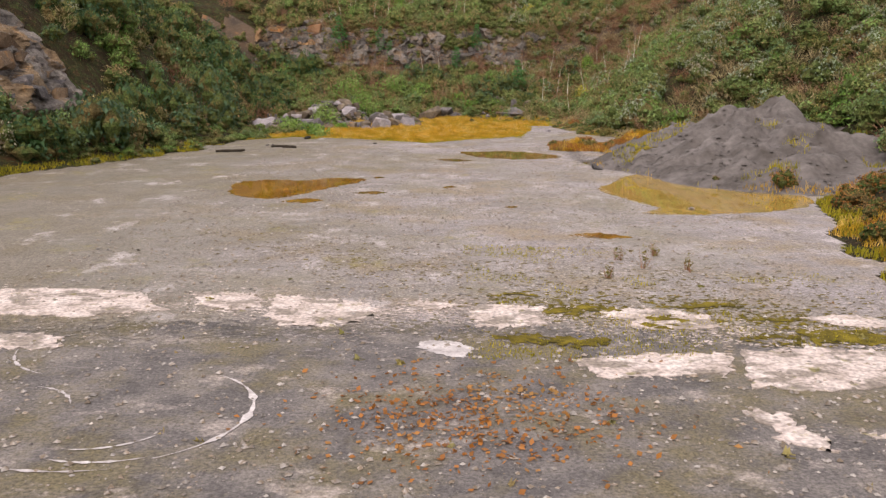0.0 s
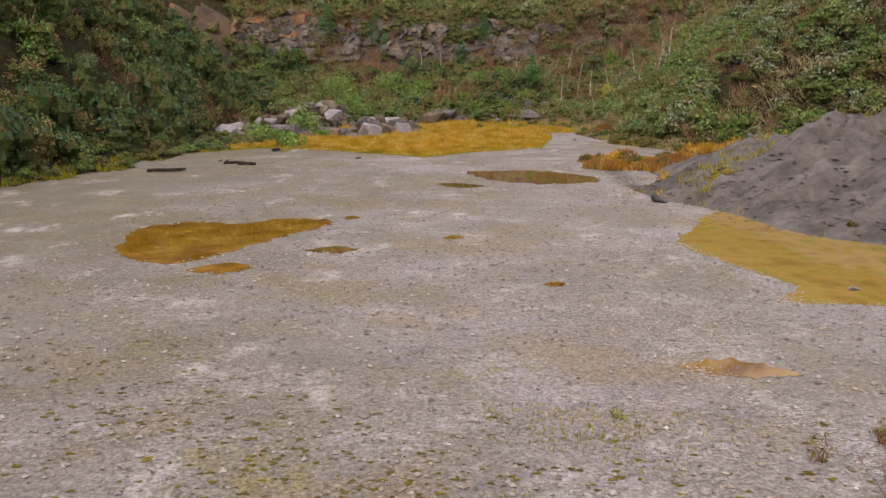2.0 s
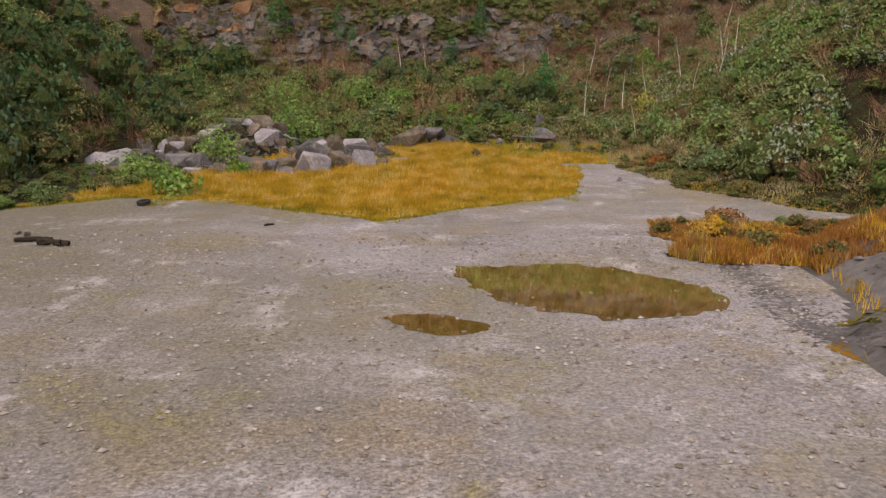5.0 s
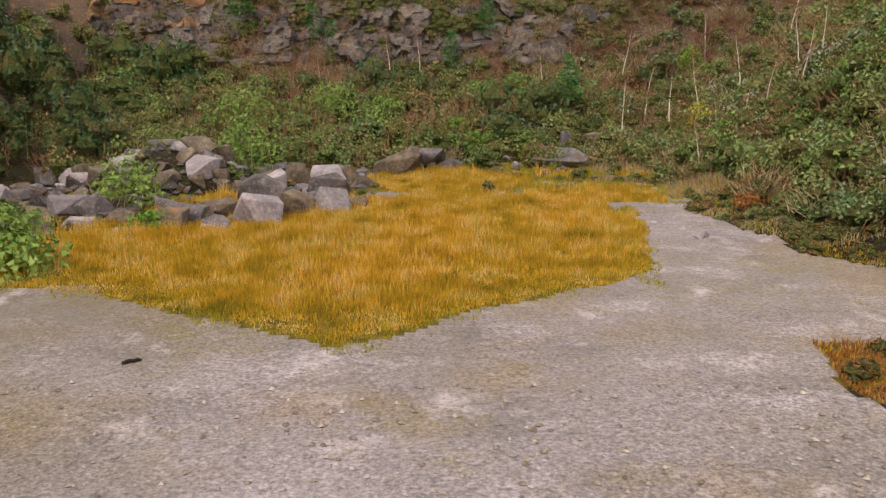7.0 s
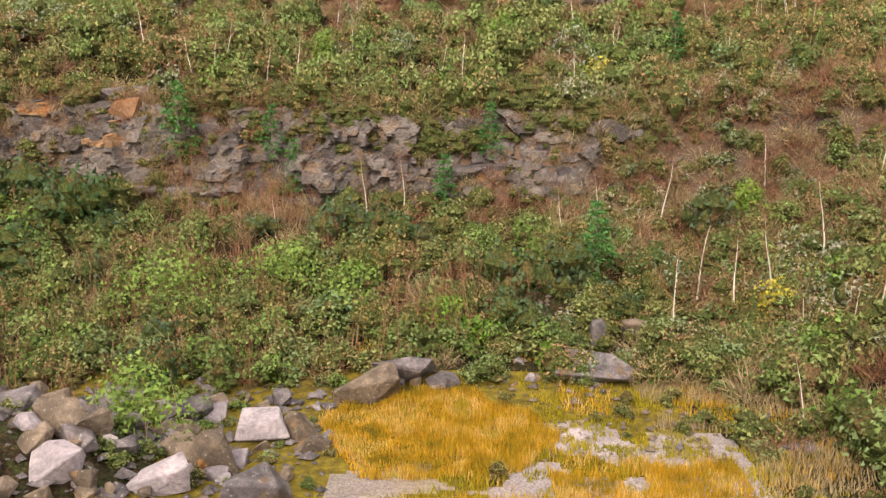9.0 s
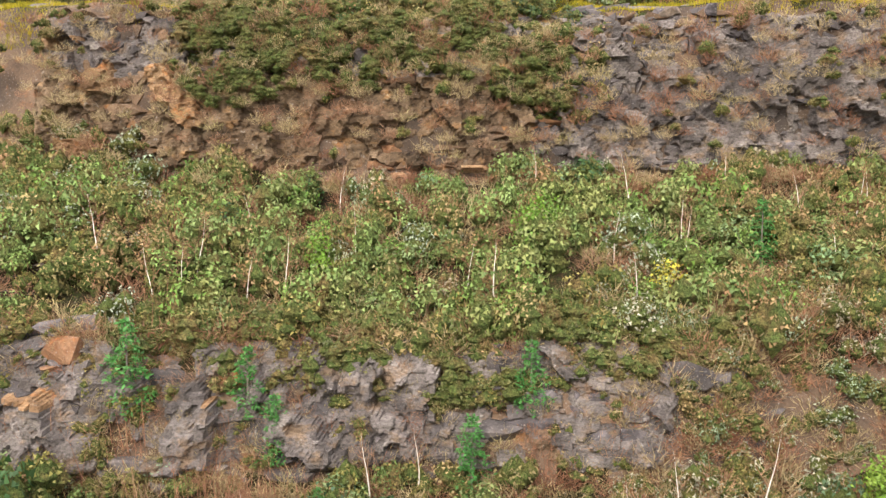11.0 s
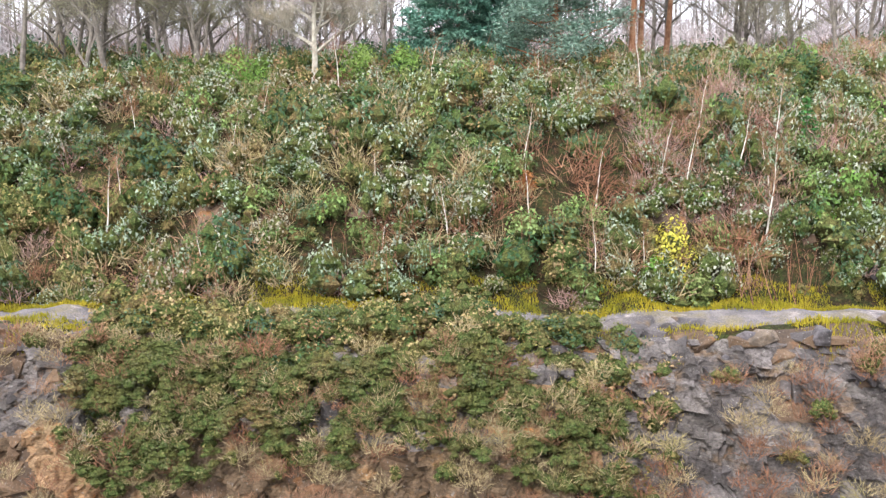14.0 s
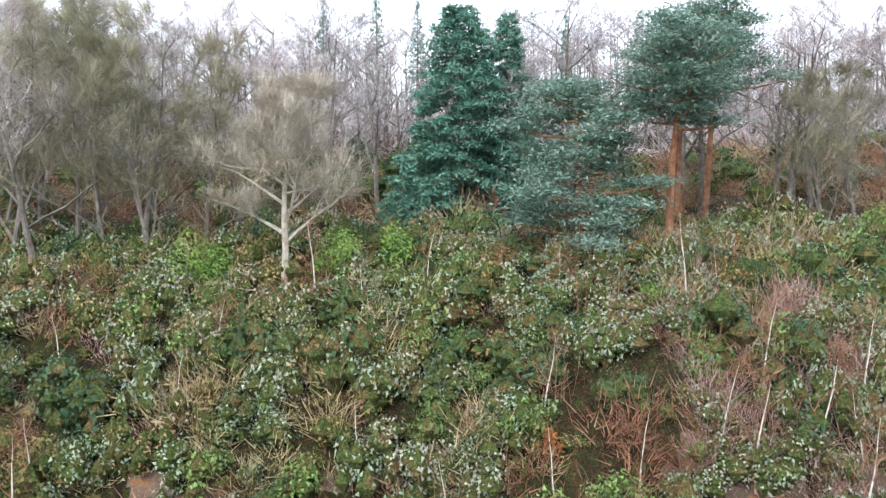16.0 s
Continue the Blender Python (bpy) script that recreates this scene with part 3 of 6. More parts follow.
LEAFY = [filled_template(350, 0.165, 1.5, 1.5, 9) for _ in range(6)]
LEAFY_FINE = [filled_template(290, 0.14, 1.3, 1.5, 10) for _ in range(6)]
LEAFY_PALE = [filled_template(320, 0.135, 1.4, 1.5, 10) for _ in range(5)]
BRUSH = [twig_dome(130, 0.5, 1.0, 1.1, 0.017) for _ in range(6)]
TALL_BRUSH = [stalk_template(18, 2.6, 1.3, 0.035, 0.2) for _ in range(4)]

SIDES = (-40, 38, 42, 128)
WEST = (-44, -19, 45, 130)
BENCH = (-34, 38, 133.5, 150.5)
HILL = (-34, 38, 159.5, 188)
FACES = (-30, 34, 128, 154.5)
WOOD = (-60, 66, 188, 250)


def anywhere(x, y, z):
    return x == x


def low_edge(x, y, z):
    """Between the gravel and the slopes."""
    return ~on_floor(x, y) & (z < 1.6) & (mound(x, y) < 0.2) & ~((x > -18 + (y - 79) * 0.45) & (x < 9) & (y > 74))


def rush_bed(x, y):
    bed = (y > grass_front(x) + 0.8 * (wave_noise(x, y, 0.7) - 0.5)) & (y < 100.3 + 0.1 * x) & (x > -19 + (y - 79) * 0.45) & (x < 9.4 + 2.6 * (wave_noise(x, y, 0.45) - 0.5))
    far_bed = np.hypot((x - 0.8) / 4.2, (y - 106.8) / 4.6) < 0.8 + 0.45 * wave_noise(x, y, 0.5)
    tail = (x > 5) & (x < 12) & (y > 99) & (y < 104) & (wave_noise(x, y, 0.5) > 0.45)
    return bed | far_bed | tail


def stony(x, y, z):
    """Between the boulders and round the back of the floor."""
    return ~on_floor(x, y) & ~rush_bed(x, y)


def ahead(rows, out=0.8):
    """Plants that root in the face of a crag stand out from it."""
    rows[:, 1] -= out
    return rows


def join(*a):
    return np.concatenate(a)


TALUS = (-26, 30, 111, 130.5)
RIGHT_SIDE = (16, 40, 46, 124)
BROW = (-20, 11, 152.2, 155.0)
EAST = (12, 34, 112, 138)
FACE = (-40, 36, 149.6, 154.4)
scatter("bramble_thicket", LEAFY, join(
    spots(640, SIDES, not_crag(thick(0.42, 0.12)), (0.5, 1.1), (0.6, 1.1)),
    spots(130, WEST, not_crag(thick(0.4, 0.12)), (0.8, 1.4), (0.9, 1.4)),
    spots(330, TALUS, not_crag(thick(0.3, 0.2, 9)), (0.6, 1.25), (0.7, 1.2)),
    spots(420, RIGHT_SIDE, thick(0.2, 0.15, 9), (0.7, 1.4), (0.8, 1.3)),
    spots(340, BENCH, not_crag(thick(0.35, 0.15)), (0.7, 1.5), (0.9, 1.5)),
    spots(210, HILL, thick(0.36, 0.12), (0.7, 1.4), (0.9, 1.5))), LEAF_GREEN, "mid-green bramble thicket over the quarry slopes", "bramble")
scatter("olive_scrub", LEAFY_FINE, join(
    spots(520, SIDES, not_crag(thick(0.4, 0.14, 40)), (0.5, 1.2), (0.8, 1.5)),
    spots(120, WEST, not_crag(thick(0.4, 0.14, 40)), (0.9, 1.5), (0.9, 1.5)),
    spots(330, TALUS, not_crag(thick(0.35, 0.2, 49)), (0.5, 1.2), (0.8, 1.3)),
    spots(230, EAST, anywhere, (0.4, 1.0), (0.8, 1.3)),
    spots(60, (-34, -22, 118, 137), anywhere, (0.5, 1.1), (0.8, 1.3)),
    spots(110, (-42, -19, 137, 152), anywhere, (0.6, 1.4), (0.8, 1.3)),
    spots(250, BENCH, thick(0.35, 0.15, 40), (0.8, 1.6), (0.9, 1.5)),
    ahead(spots(110, FACE, anywhere, (0.3, 0.75), (0.7, 1.2)), 1.7),
    spots(240, RIGHT_SIDE, wild, (0.6, 1.2), (0.8, 1.3)),
    spots(90, (8, 33, 123, 139), anywhere, (0.5, 1.0), (0.8, 1.3)),
    spots(190, BROW, anywhere, (0.7, 1.4), (0.7, 1.2)),
    spots(150, (-26, 16, 128.5, 135.0), anywhere, (0.4, 0.9), (0.7, 1.1)),
    spots(400, HILL, thick(0.36, 0.13, 40), (0.7, 1.5), (0.9, 1.5)),
    spots(430, HILL, wild, (0.4, 0.8), (0.7, 1.2)),
    spots(70, (-48, -33, 159.5, 188), anywhere, (0.8, 1.5), (0.8, 1.3))), LEAF_OLIVE, "olive-brown scrub bushes on the slopes", "scrub")
scatter("dark_evergreen_scrub", LEAFY, join(
    spots(260, SIDES, not_crag(thick(0.55, 0.13, 90)), (0.8, 1.6), (0.9, 1.5)),
    spots(190, WEST, not_crag(thick(0.25, 0.13, 90)), (0.9, 1.9), (1.0, 1.8)),
    spots(40, BENCH, thick(0.6, 0.2, 90), (0.8, 1.5), (0.8, 1.3)),
    spots(60, BROW, anywhere, (0.6, 1.1), (0.7, 1.1)),
    spots(260, HILL, thick(0.42, 0.14, 90), (0.8, 1.7), (0.9, 1.4)),
    spots(60, (-48, -33, 159.5, 188), anywhere, (0.9, 1.7), (0.8, 1.3)),
    spots(130, WOOD, anywhere, (1.0, 2.4), (0.8, 1.4))), LEAF_DARK, "dark evergreen shrubs and ivy on the slopes", "shrub")
scatter("pale_willow_scrub", LEAFY_PALE, join(
    spots(110, SIDES, not_crag(thick(0.6, 0.17, 130)), (0.6, 1.2), (0.8, 1.4)),
    spots(60, TALUS, not_crag(thick(0.5, 0.2, 139)), (0.5, 1.0), (0.8, 1.3)),
    spots(220, RIGHT_SIDE, thick(0.2, 0.15, 139), (0.7, 1.4), (0.8, 1.3)),
    spots(90, EAST, anywhere, (0.4, 0.9), (0.8, 1.3)),
    spots(60, (-42, -19, 139, 152), anywhere, (0.7, 1.5), (0.8, 1.3)),
    spots(110, BENCH, thick(0.5, 0.2, 130), (0.7, 1.4), (0.9, 1.4)),
    # Pale bushes massed on the hill; their colour also imitates its haze.
    spots(560, HILL, thick(0.3, 0.17, 130), (0.7, 1.5), (0.9, 1.6)),
    spots(170, (-30, 30, 170, 188), wild, (0.7, 1.4), (0.9, 1.4)),
    spots(90, (10, 33, 127, 139), anywhere, (0.5, 1.1), (0.8, 1.3))), LEAF_PALE, "pale grey-green willow scrub on the slopes", "scrub")
scatter("russet_brush", BRUSH, join(
    spots(700, SIDES, thick(0.4, 0.16, 170), (0.8, 1.5)),
    spots(200, TALUS, thick(0.4, 0.2, 179), (0.6, 1.2)),
    spots(330, BENCH, thick(0.3, 0.2, 170), (0.8, 1.6)),
    spots(200, EAST, anywhere, (0.6, 1.3)),
    ahead(spots(310, FACE, anywhere, (0.5, 1.1)), 1.9),
    spots(220, (8, 33, 123, 139), anywhere, (0.7, 1.4)),
    spots(160, RIGHT_SIDE, wild, (0.8, 1.4)),
    spots(260, (-28, 18, 128.5, 134.5), anywhere, (0.5, 1.1)),
    spots(260, HILL, thick(0.5, 0.16, 170), (1.2, 2.2)),
    spots(200, WOOD, anywhere, (1.4, 2.8))), TWIG_RED, "russet dead bracken and bare brush on the slopes", "brush")
scatter("tan_brush", BRUSH, join(
    spots(700, SIDES, thick(0.42, 0.18, 210), (0.8, 1.5)),
    spots(200, TALUS, thick(0.4, 0.2, 219), (0.6, 1.2)),
    spots(300, BENCH, thick(0.35, 0.2, 210), (0.8, 1.6)),
    spots(200, EAST, anywhere, (0.6, 1.3)),
    ahead(spots(310, FACE, anywhere, (0.5, 1.1)), 1.9),
    spots(220, (8, 33, 123, 139), anywhere, (0.7, 1.4)),
    spots(160, RIGHT_SIDE, wild, (0.8, 1.4)),
    spots(260, (-28, 18, 128.5, 134.5), anywhere, (0.5, 1.1)),
    spots(330, HILL, thick(0.45, 0.16, 210), (1.2, 2.2)),
    spots(130, WOOD, anywhere, (1.4, 2.8))), TWIG_TAN, "straw-coloured dead stems among the bushes", "brush")
scatter("verge_bramble", LEAFY, join(
    spots(70, (-19, -3, 101, 113), stony, (0.25, 0.6), (0.6, 1.1)),
    spots(420, (-30, -9, 58, 93), low_edge, (0.25, 0.6), (0.6, 1.0)),
    spots(60, (11, 24, 76, 106), low_edge, (0.2, 0.5), (0.6, 1.0))), LEAF_GREEN, "low bramble and nettles along the foot of the slopes", "bramble")
scatter("verge_scrub", LEAFY_FINE, join(
    spots(90, (-19, 14, 101, 114), stony, (0.2, 0.5), (0.6, 1.1)),
    spots(300, (-30, -9, 58, 93), low_edge, (0.25, 0.55), (0.6, 1.0)),
    spots(200, (11, 24, 76, 108), low_edge, (0.25, 0.55), (0.6, 1.0))), LEAF_OLIVE, "low brown-green growth along the foot of the slopes", "scrub")
scatter("dark_gorse", LEAFY_FINE, join(
    ahead(spots(620, (-20, 8.5, 151.0, 154.0), lambda x, y, z: z > 25.5 + 3.5 * wave_noise(x, y * 0, 0.3), (0.4, 0.9), (0.6, 1.0), 0.3), 1.6),
    spots(90, (-19, 10, 153.4, 155.2), anywhere, (0.5, 1.1), (0.6, 1.0)),
    spots(190, (-17, 15, 132.4, 137.0), anywhere, (0.6, 1.3), (0.6, 1.1)),
    spots(70, (-14, 16, 129.5, 132.6), lambda x, y, z: z > 9.5, (0.3, 0.8), (0.6, 1.0))), LEAF_GORSE, "dark olive gorse hanging over the rock faces", "gorse")
scatter("heap_weeds", LEAFY_FINE, join(
    spots(60, (11, 26, 60, 80), lambda x, y, z: (mound(x, y) > 0.15) & (wave_noise(x, y, 0.35) > 0.5), (0.15, 0.4), (0.4, 0.8)),
    spots(26, (11, 28, 46, 78), lambda x, y, z: mound(x, y) > 0.3, (0.12, 0.3), (0.5, 0.9))), LEAF_OLIVE, "low brown weeds on the spoil heap", "weeds")
scatter("pink_birch_haze", [twig_dome(150, 0.5, 1.0, 1.3, 0.009) for _ in range(4)], spots(190, (11, 34, 163, 182), thick(0.45, 0.15, 310), (1.0, 1.7), (1.0, 1.6)), TWIG_PINK, "pinkish bare birch twigs above the thicket", "brush")
scatter("pink_haze_brush", BRUSH, spots(180, HILL, thick(0.42, 0.15, 300), (0.8, 1.4)), TWIG_PINK, "pinkish-grey bare twigs above the bushes", "brush")
scatter("far_understory", BRUSH, spots(420, (-110, 120, 240, 330), anywhere, (3.0, 6.5)), TWIG_GREY, "grey bare undergrowth of the wood behind", "wood")
scatter("bare_saplings", TALL_BRUSH, join(
    spots(300, (-30, 40, 104, 131), thick(0.5, 0.12, 250), (0.8, 1.5)),
    spots(160, BENCH, thick(0.45, 0.2, 250), (0.8, 1.3)),
    spots(120, HILL, thick(0.5, 0.12, 250), (1.0, 1.8))), TWIG_RED, "thin bare reddish saplings on the slopes", "sapling")


# ---- rushes ----
def blades(n, area, keep, tall, width):
    x0, x1, y0, y1 = area
    x, y = rng.uniform(x0, x1, n), rng.uniform(y0, y1, n)
    ok = keep(x, y)
    x, y = x[ok], y[ok]
    z = height(x, y) - 0.02
    m = len(x)
    h = rng.uniform(*tall, m) * (0.25 + 0.75 * wave_noise(x, y, 0.6) + 0.75 * wave_noise(x, y, 2.3) ** 2)
    h = h * np.where((y > 72) & (y < 112), 0.35 + 0.65 * smooth(0, 4, y - grass_front(x)), 1.0)
    a = rng.uniform(0, 2 * np.pi, m)
    s = np.stack([np.cos(a), np.sin(a), 0 * a], 1) * rng.uniform(0.6, 1.3, m)[:, None] * width
    p = np.stack([x, y, z], 1)
    tip = p + np.stack([rng.normal(size=m) * 0.25 * h, rng.normal(size=m) * 0.25 * h, h], 1)
    return np.stack([p - s, p + s, tip], 1)


def blade_stuff(name, tri, mat, label, category):
    me = quick_mesh(name, tri.reshape(-1, 3), np.arange(len(tri) * 3).reshape(-1, 3), mat)
    return tagged(new(name, me), label, category, kind="stuff")


blade_stuff("rush_bed", blades(300000, (-20, 12, 75, 112), lambda x, y: rush_bed(x, y), (0.26, 0.56), 0.019), RUSH, "golden-brown rushes growing on the wet quarry floor", "rushes")
blade_stuff("sedge_bed", blades(150000, (-20, 12, 75, 112), lambda x, y: (rush_bed(x, y) & ((wave_noise(x, y, 0.3) < 0.62) | (y < grass_front(x) + 4))) | ((x > -19) & (x < 9.5) & (y < grass_front(x) + 1) & (y > grass_front(x) - 2.6 * wave_noise(x, y, 0.8) ** 2 + 0.1)), (0.14, 0.46), 0.022), SEDGE, "low yellow-green sedge and moss round the rushes", "sedge")


def verge(x, y):
    """A fringe of grass where the gravel ends."""
    near = on_floor(x + 1.3, y) | on_floor(x - 1.5, y) | on_floor(x, y - 1.5)
    return near & ~on_floor(x, y) & (mound(x, y) < 0.03) & (wave_noise(x, y, 0.6) > 0.35)


blade_stuff("verge_grass", blades(500000, (-31, 24, 15, 105), verge, (0.12, 0.42), 0.028), SEDGE, "yellow-green grass fringe along the gravel", "grass")
blade_stuff("dry_verge", blades(300000, (-31, 30, 15, 116), lambda x, y: ~on_floor(x, y) & (mound(x, y) < 0.3) & (height(x, y) < 2.2) & ~rush_bed(x, y) & (wave_noise(x, y, 0.4) > 0.5) & (x > -17) & ~((x < -3) & (y > 93)), (0.2, 0.55), 0.026), RUSH, "dry golden grass at the foot of the slopes", "grass")
blade_stuff("shelf_grass", blades(95000, (-40, 42, 153.5, 161), lambda x, y: (wave_noise(x, y, 0.35) > 0.3) & ((y < 155.6) | (y > 157.9)), (0.1, 0.4), 0.035), SEDGE, "yellow-green moss and grass along the upper track", "grass")
blade_stuff("heap_tufts", blades(26000, (10, 28, 45, 80), lambda x, y: (mound(x, y) > 0.1) & ((wave_noise(x, y, 0.55) > 0.8) | ((wave_noise(x, y, 0.3) > 0.5) & (y > 68))), (0.15, 0.5), 0.025), SEDGE, "yellow grass tufts on the spoil heap", "grass")
blade_stuff("bracken_carpet", blades(60000, (8.5, 22, 67, 79), lambda x, y: ~on_floor(x, y) & (mound(x, y) < 1.2) & (wave_noise(x, y, 0.8) > 0.25), (0.2, 0.6), 0.03), LEAF_RUST, "rust-brown dead bracken at the toe of the heap", "bracken")
blade_stuff("bracken_straw", blades(40000, (8.5, 22, 67, 79), lambda x, y: ~on_floor(x, y) & (mound(x, y) < 1.5) & (wave_noise(x, y, 0.5) > 0.4), (0.2, 0.6), 0.025), RUSH, "straw-coloured grass among the dead bracken", "grass")
blade_stuff("straw_fringe", blades(70000, (10, 26, 76, 112), lambda x, y: ~on_floor(x, y) & (wave_noise(x, y, 0.45) > 0.35) & (height(x, y) < 3), (0.2, 0.65), 0.024), TWIG_TAN, "straw-coloured dead grass along the lane", "grass")
blade_stuff("floor_sedge", blades(40000, (2, 14, 96, 113), lambda x, y: ~rush_bed(x, y) & (wave_noise(x, y, 0.5) > 0.4) & (wave_noise(x, y, 2.1) > 0.45), (0.08, 0.3), 0.025), SEDGE, "thin yellow sedge on the wet gravel", "sedge")

# ---- rock ----


def hull_rock(seed, w=1.0, d=1.0, h=1.0, cuts=6, bevel=0.025):
    """An angular split stone: the hull of points pulled towards a box, with worn edges. It stands on z = 0."""
    r = random.Random(seed)
    bm = bmesh.new()
    for i in range(cuts + 7):
        v = Vector([r.uniform(-1, 1) for _ in range(3)])
        m = max(abs(c) for c in v)
        v = v / m * r.uniform(0.86, 1.0)
        bm.verts.new((v.x * w / 2, v.y * d / 2, (v.z + 1) * h / 2))
    res = bmesh.ops.convex_hull(bm, input=bm.verts)
    bmesh.ops.delete(bm, geom=[g for g in res["geom_interior"] if isinstance(g, bmesh.types.BMVert)], context="VERTS")
    bmesh.ops.dissolve_limit(bm, angle_limit=radians(9), verts=bm.verts, edges=bm.edges)
    if bevel:
        bmesh.ops.bevel(bm, geom=list(bm.edges), offset=bevel * min(w, d, h), segments=1, affect="EDGES", profile=0.6)
    bmesh.ops.triangulate(bm, faces=bm.faces)
    low = min(v.co.z for v in bm.verts)
    for v in bm.verts:
        v.co.z -= low
    return bm


def rock_mesh(seed, mat, **kw):
    bm = hull_rock(seed, **kw)
    me = bpy.data.meshes.new("stone")
    bm.to_mesh(me)
    bm.free()
    me.materials.append(mat)
    return me


def zat(x, y):
    return float(height(x, y))


def boulder(x, y, w, d, h, rot, mat, seed, label, tilt=6.0, lift=0.0):
    me = rock_mesh(seed, mat, w=w, d=d, h=h)
    ob = tagged(new("boulder", me), label, "boulder", "split boulders by the rushes")
    r = random.Random(seed)
    ob.matrix_basis = pose(x, y, zat(x, y) - 0.12 * h + lift, r.uniform(-tilt, tilt), r.uniform(-tilt, tilt), rot)
    return ob


PALE = "large pale grey split boulder beside the golden rushes"
BROWN = "large brown-grey split boulder beside the golden rushes"
boulder(-7.0, 92.6, 2.5, 2.0, 1.75, 4, STONE_PALE, 3, PALE, 3)
boulder(-4.15, 95.3, 2.0, 1.9, 1.5, -24, STONE_PALE, 8, PALE, 8)
boulder(-5.6, 94.7, 2.3, 1.7, 1.5, 28, STONE_BROWN, 12, BROWN, 9)
boulder(-7.7, 96.3, 2.3, 2.0, 2.0, 12, STONE_GREY, 17, BROWN)
boulder(-9.0, 94.4, 1.5, 1.3, 0.9, 40, STONE_BROWN, 22, BROWN)
boulder(-4.9, 100.2, 2.4, 1.9, 1.5, 10, STONE_GREY, 31, BROWN)
boulder(-7.0, 102.6, 2.0, 1.7, 1.7, -20, STONE_BROWN, 36, BROWN)
boulder(-8.4, 101.0, 2.2, 1.5, 1.3, 15, STONE_PALE, 41, PALE)
boulder(-5.8, 106.0, 2.3, 1.6, 1.3, 0, STONE_PALE, 47, PALE)
boulder(-2.2, 110.4, 3.2, 2.2, 2.0, 8, STONE_BROWN, 52, BROWN)
boulder(-0.7, 112.0, 3.0, 2.0, 1.5, -6, STONE_GREY, 57, PALE)
boulder(1.2, 111.6, 1.7, 1.2, 0.9, 30, STONE_GREY, 61, BROWN)
boulder(8.3, 112.4, 4.2, 2.2, 1.5, -3, STONE_GREY, 66, "broad flat lavender-grey boulder at the back of the floor", 3)
boulder(9.3, 115.6, 2.2, 1.8, 1.8, 20, STONE_GREY, 71, BROWN)
boulder(11.0, 116.4, 1.7, 1.5, 1.5, 50, STONE_BROWN, 76, BROWN)
boulder(8.2, 117.0, 1.8, 1.4, 1.3, 70, STONE_GREY, 79, BROWN)

rubble_kinds = [rock_mesh(200 + i, (STONE_GREY, STONE_BROWN, STONE_GREY, STONE_GREY, STONE_PALE, STONE_BROWN)[i % 6], w=1.0, d=random.Random(i).uniform(0.6, 0.95), h=random.Random(i + 9).uniform(0.45, 0.8)) for i in range(12)]


def rubble(n, x0, x1, y0, y1, small, large, seed, label, keep=lambda x, y: True):
    r = random.Random(seed)
    for i in range(n):
        x, y = r.uniform(x0, x1), r.uniform(y0, y1)
        if not keep(x, y):
            continue
        s = small + (large - small) * r.random() ** 2
        ob = tagged(new("boulder", rubble_kinds[r.randrange(12)]), label, "boulder", "tumbled quarry stones")
        ob.matrix_basis = pose(x, y, zat(x, y) - 0.14 * s, r.uniform(-16, 16), r.uniform(-16, 16), r.uniform(0, 360)) @ Matrix.Scale(s, 4)


rubble(190, -21, -8.5, 91, 109, 0.6, 2.2, 5, "grey stone tumbled in the heap beside the rushes")
rubble(48, -9.5, -3.2, 95, 110, 0.5, 1.7, 6, "split grey stone lying among low plants")
rubble(24, -3, 9, 110.5, 114, 0.3, 1.1, 7, "small stone at the back edge of the quarry floor")
rubble(16, 7, 13, 112, 118, 0.5, 1.5, 8, "dark stone stacked below the young fir")
rubble(14, -16, -8, 88, 95, 0.4, 1.2, 9, "half-buried grey stone among the rushes")
rubble(12, 10, 20, 104, 110, 0.3, 0.9, 12, "mossy stone at the foot of the slope")

for k, (x, y, s) in enumerate(((9.6, 154.9, 1.6), (15.9, 154.7, 1.7), (18.9, 154.6, 1.6), (22.6, 154.4, 1.6), (26.0, 154.8, 1.5))):
    ob = tagged(new("boulder", rubble_kinds[(1, 5, 3, 1, 5)[k]]), "blocking stone on the mossy edge of the upper track", "boulder", "stones along the track")
    ob.matrix_basis = pose(x, y, zat(x, y) - 0.12, 4, -5, 40 * k) @ Matrix.Scale(s, 4)


# ---- crags ----
def face_y(x, z, y0, y1):
    yy = np.linspace(y0, y1, 120)
    hit = np.nonzero(height(np.full(120, x), yy) >= z)[0]
    return float(yy[hit[0]]) if len(hit) else None


def course_block(seed):
    """A broken block of the face, one unit wide and high, its face towards -y."""
    r = random.Random(seed)
    bm = bmesh.new()
    for i in range(13):
        v = Vector([r.uniform(-1, 1) for _ in range(3)])
        v /= max(abs(c) for c in v)
        bm.verts.new(Vector((v.x * r.uniform(0.7, 1.1), v.y * r.uniform(0.75, 1.05), v.z * r.uniform(0.75, 1.05))) * 0.56)
    res = bmesh.ops.convex_hull(bm, input=bm.verts)
    bmesh.ops.delete(bm, geom=[g for g in res["geom_interior"] if isinstance(g, bmesh.types.BMVert)], context="VERTS")
    return bm


def block_set(mat):
    out = []
    for i in range(14):
        bm = course_block(400 + i)
        me = bpy.data.meshes.new("rock_block")
        bm.to_mesh(me)
        bm.free()
        me.materials.append(mat)
        out.append(me)
    return out


block_kinds = {m: block_set(m) for m in (BLOCK_GREY, BLOCK_ORANGE, BLOCK_BROWN, STONE_GREY)}


def face_x(y, z):
    xx = np.linspace(-22, -44, 120)
    hit = np.nonzero(height(xx, np.full(120, y)) >= z)[0]
    return float(xx[hit[0]]) if len(hit) else None


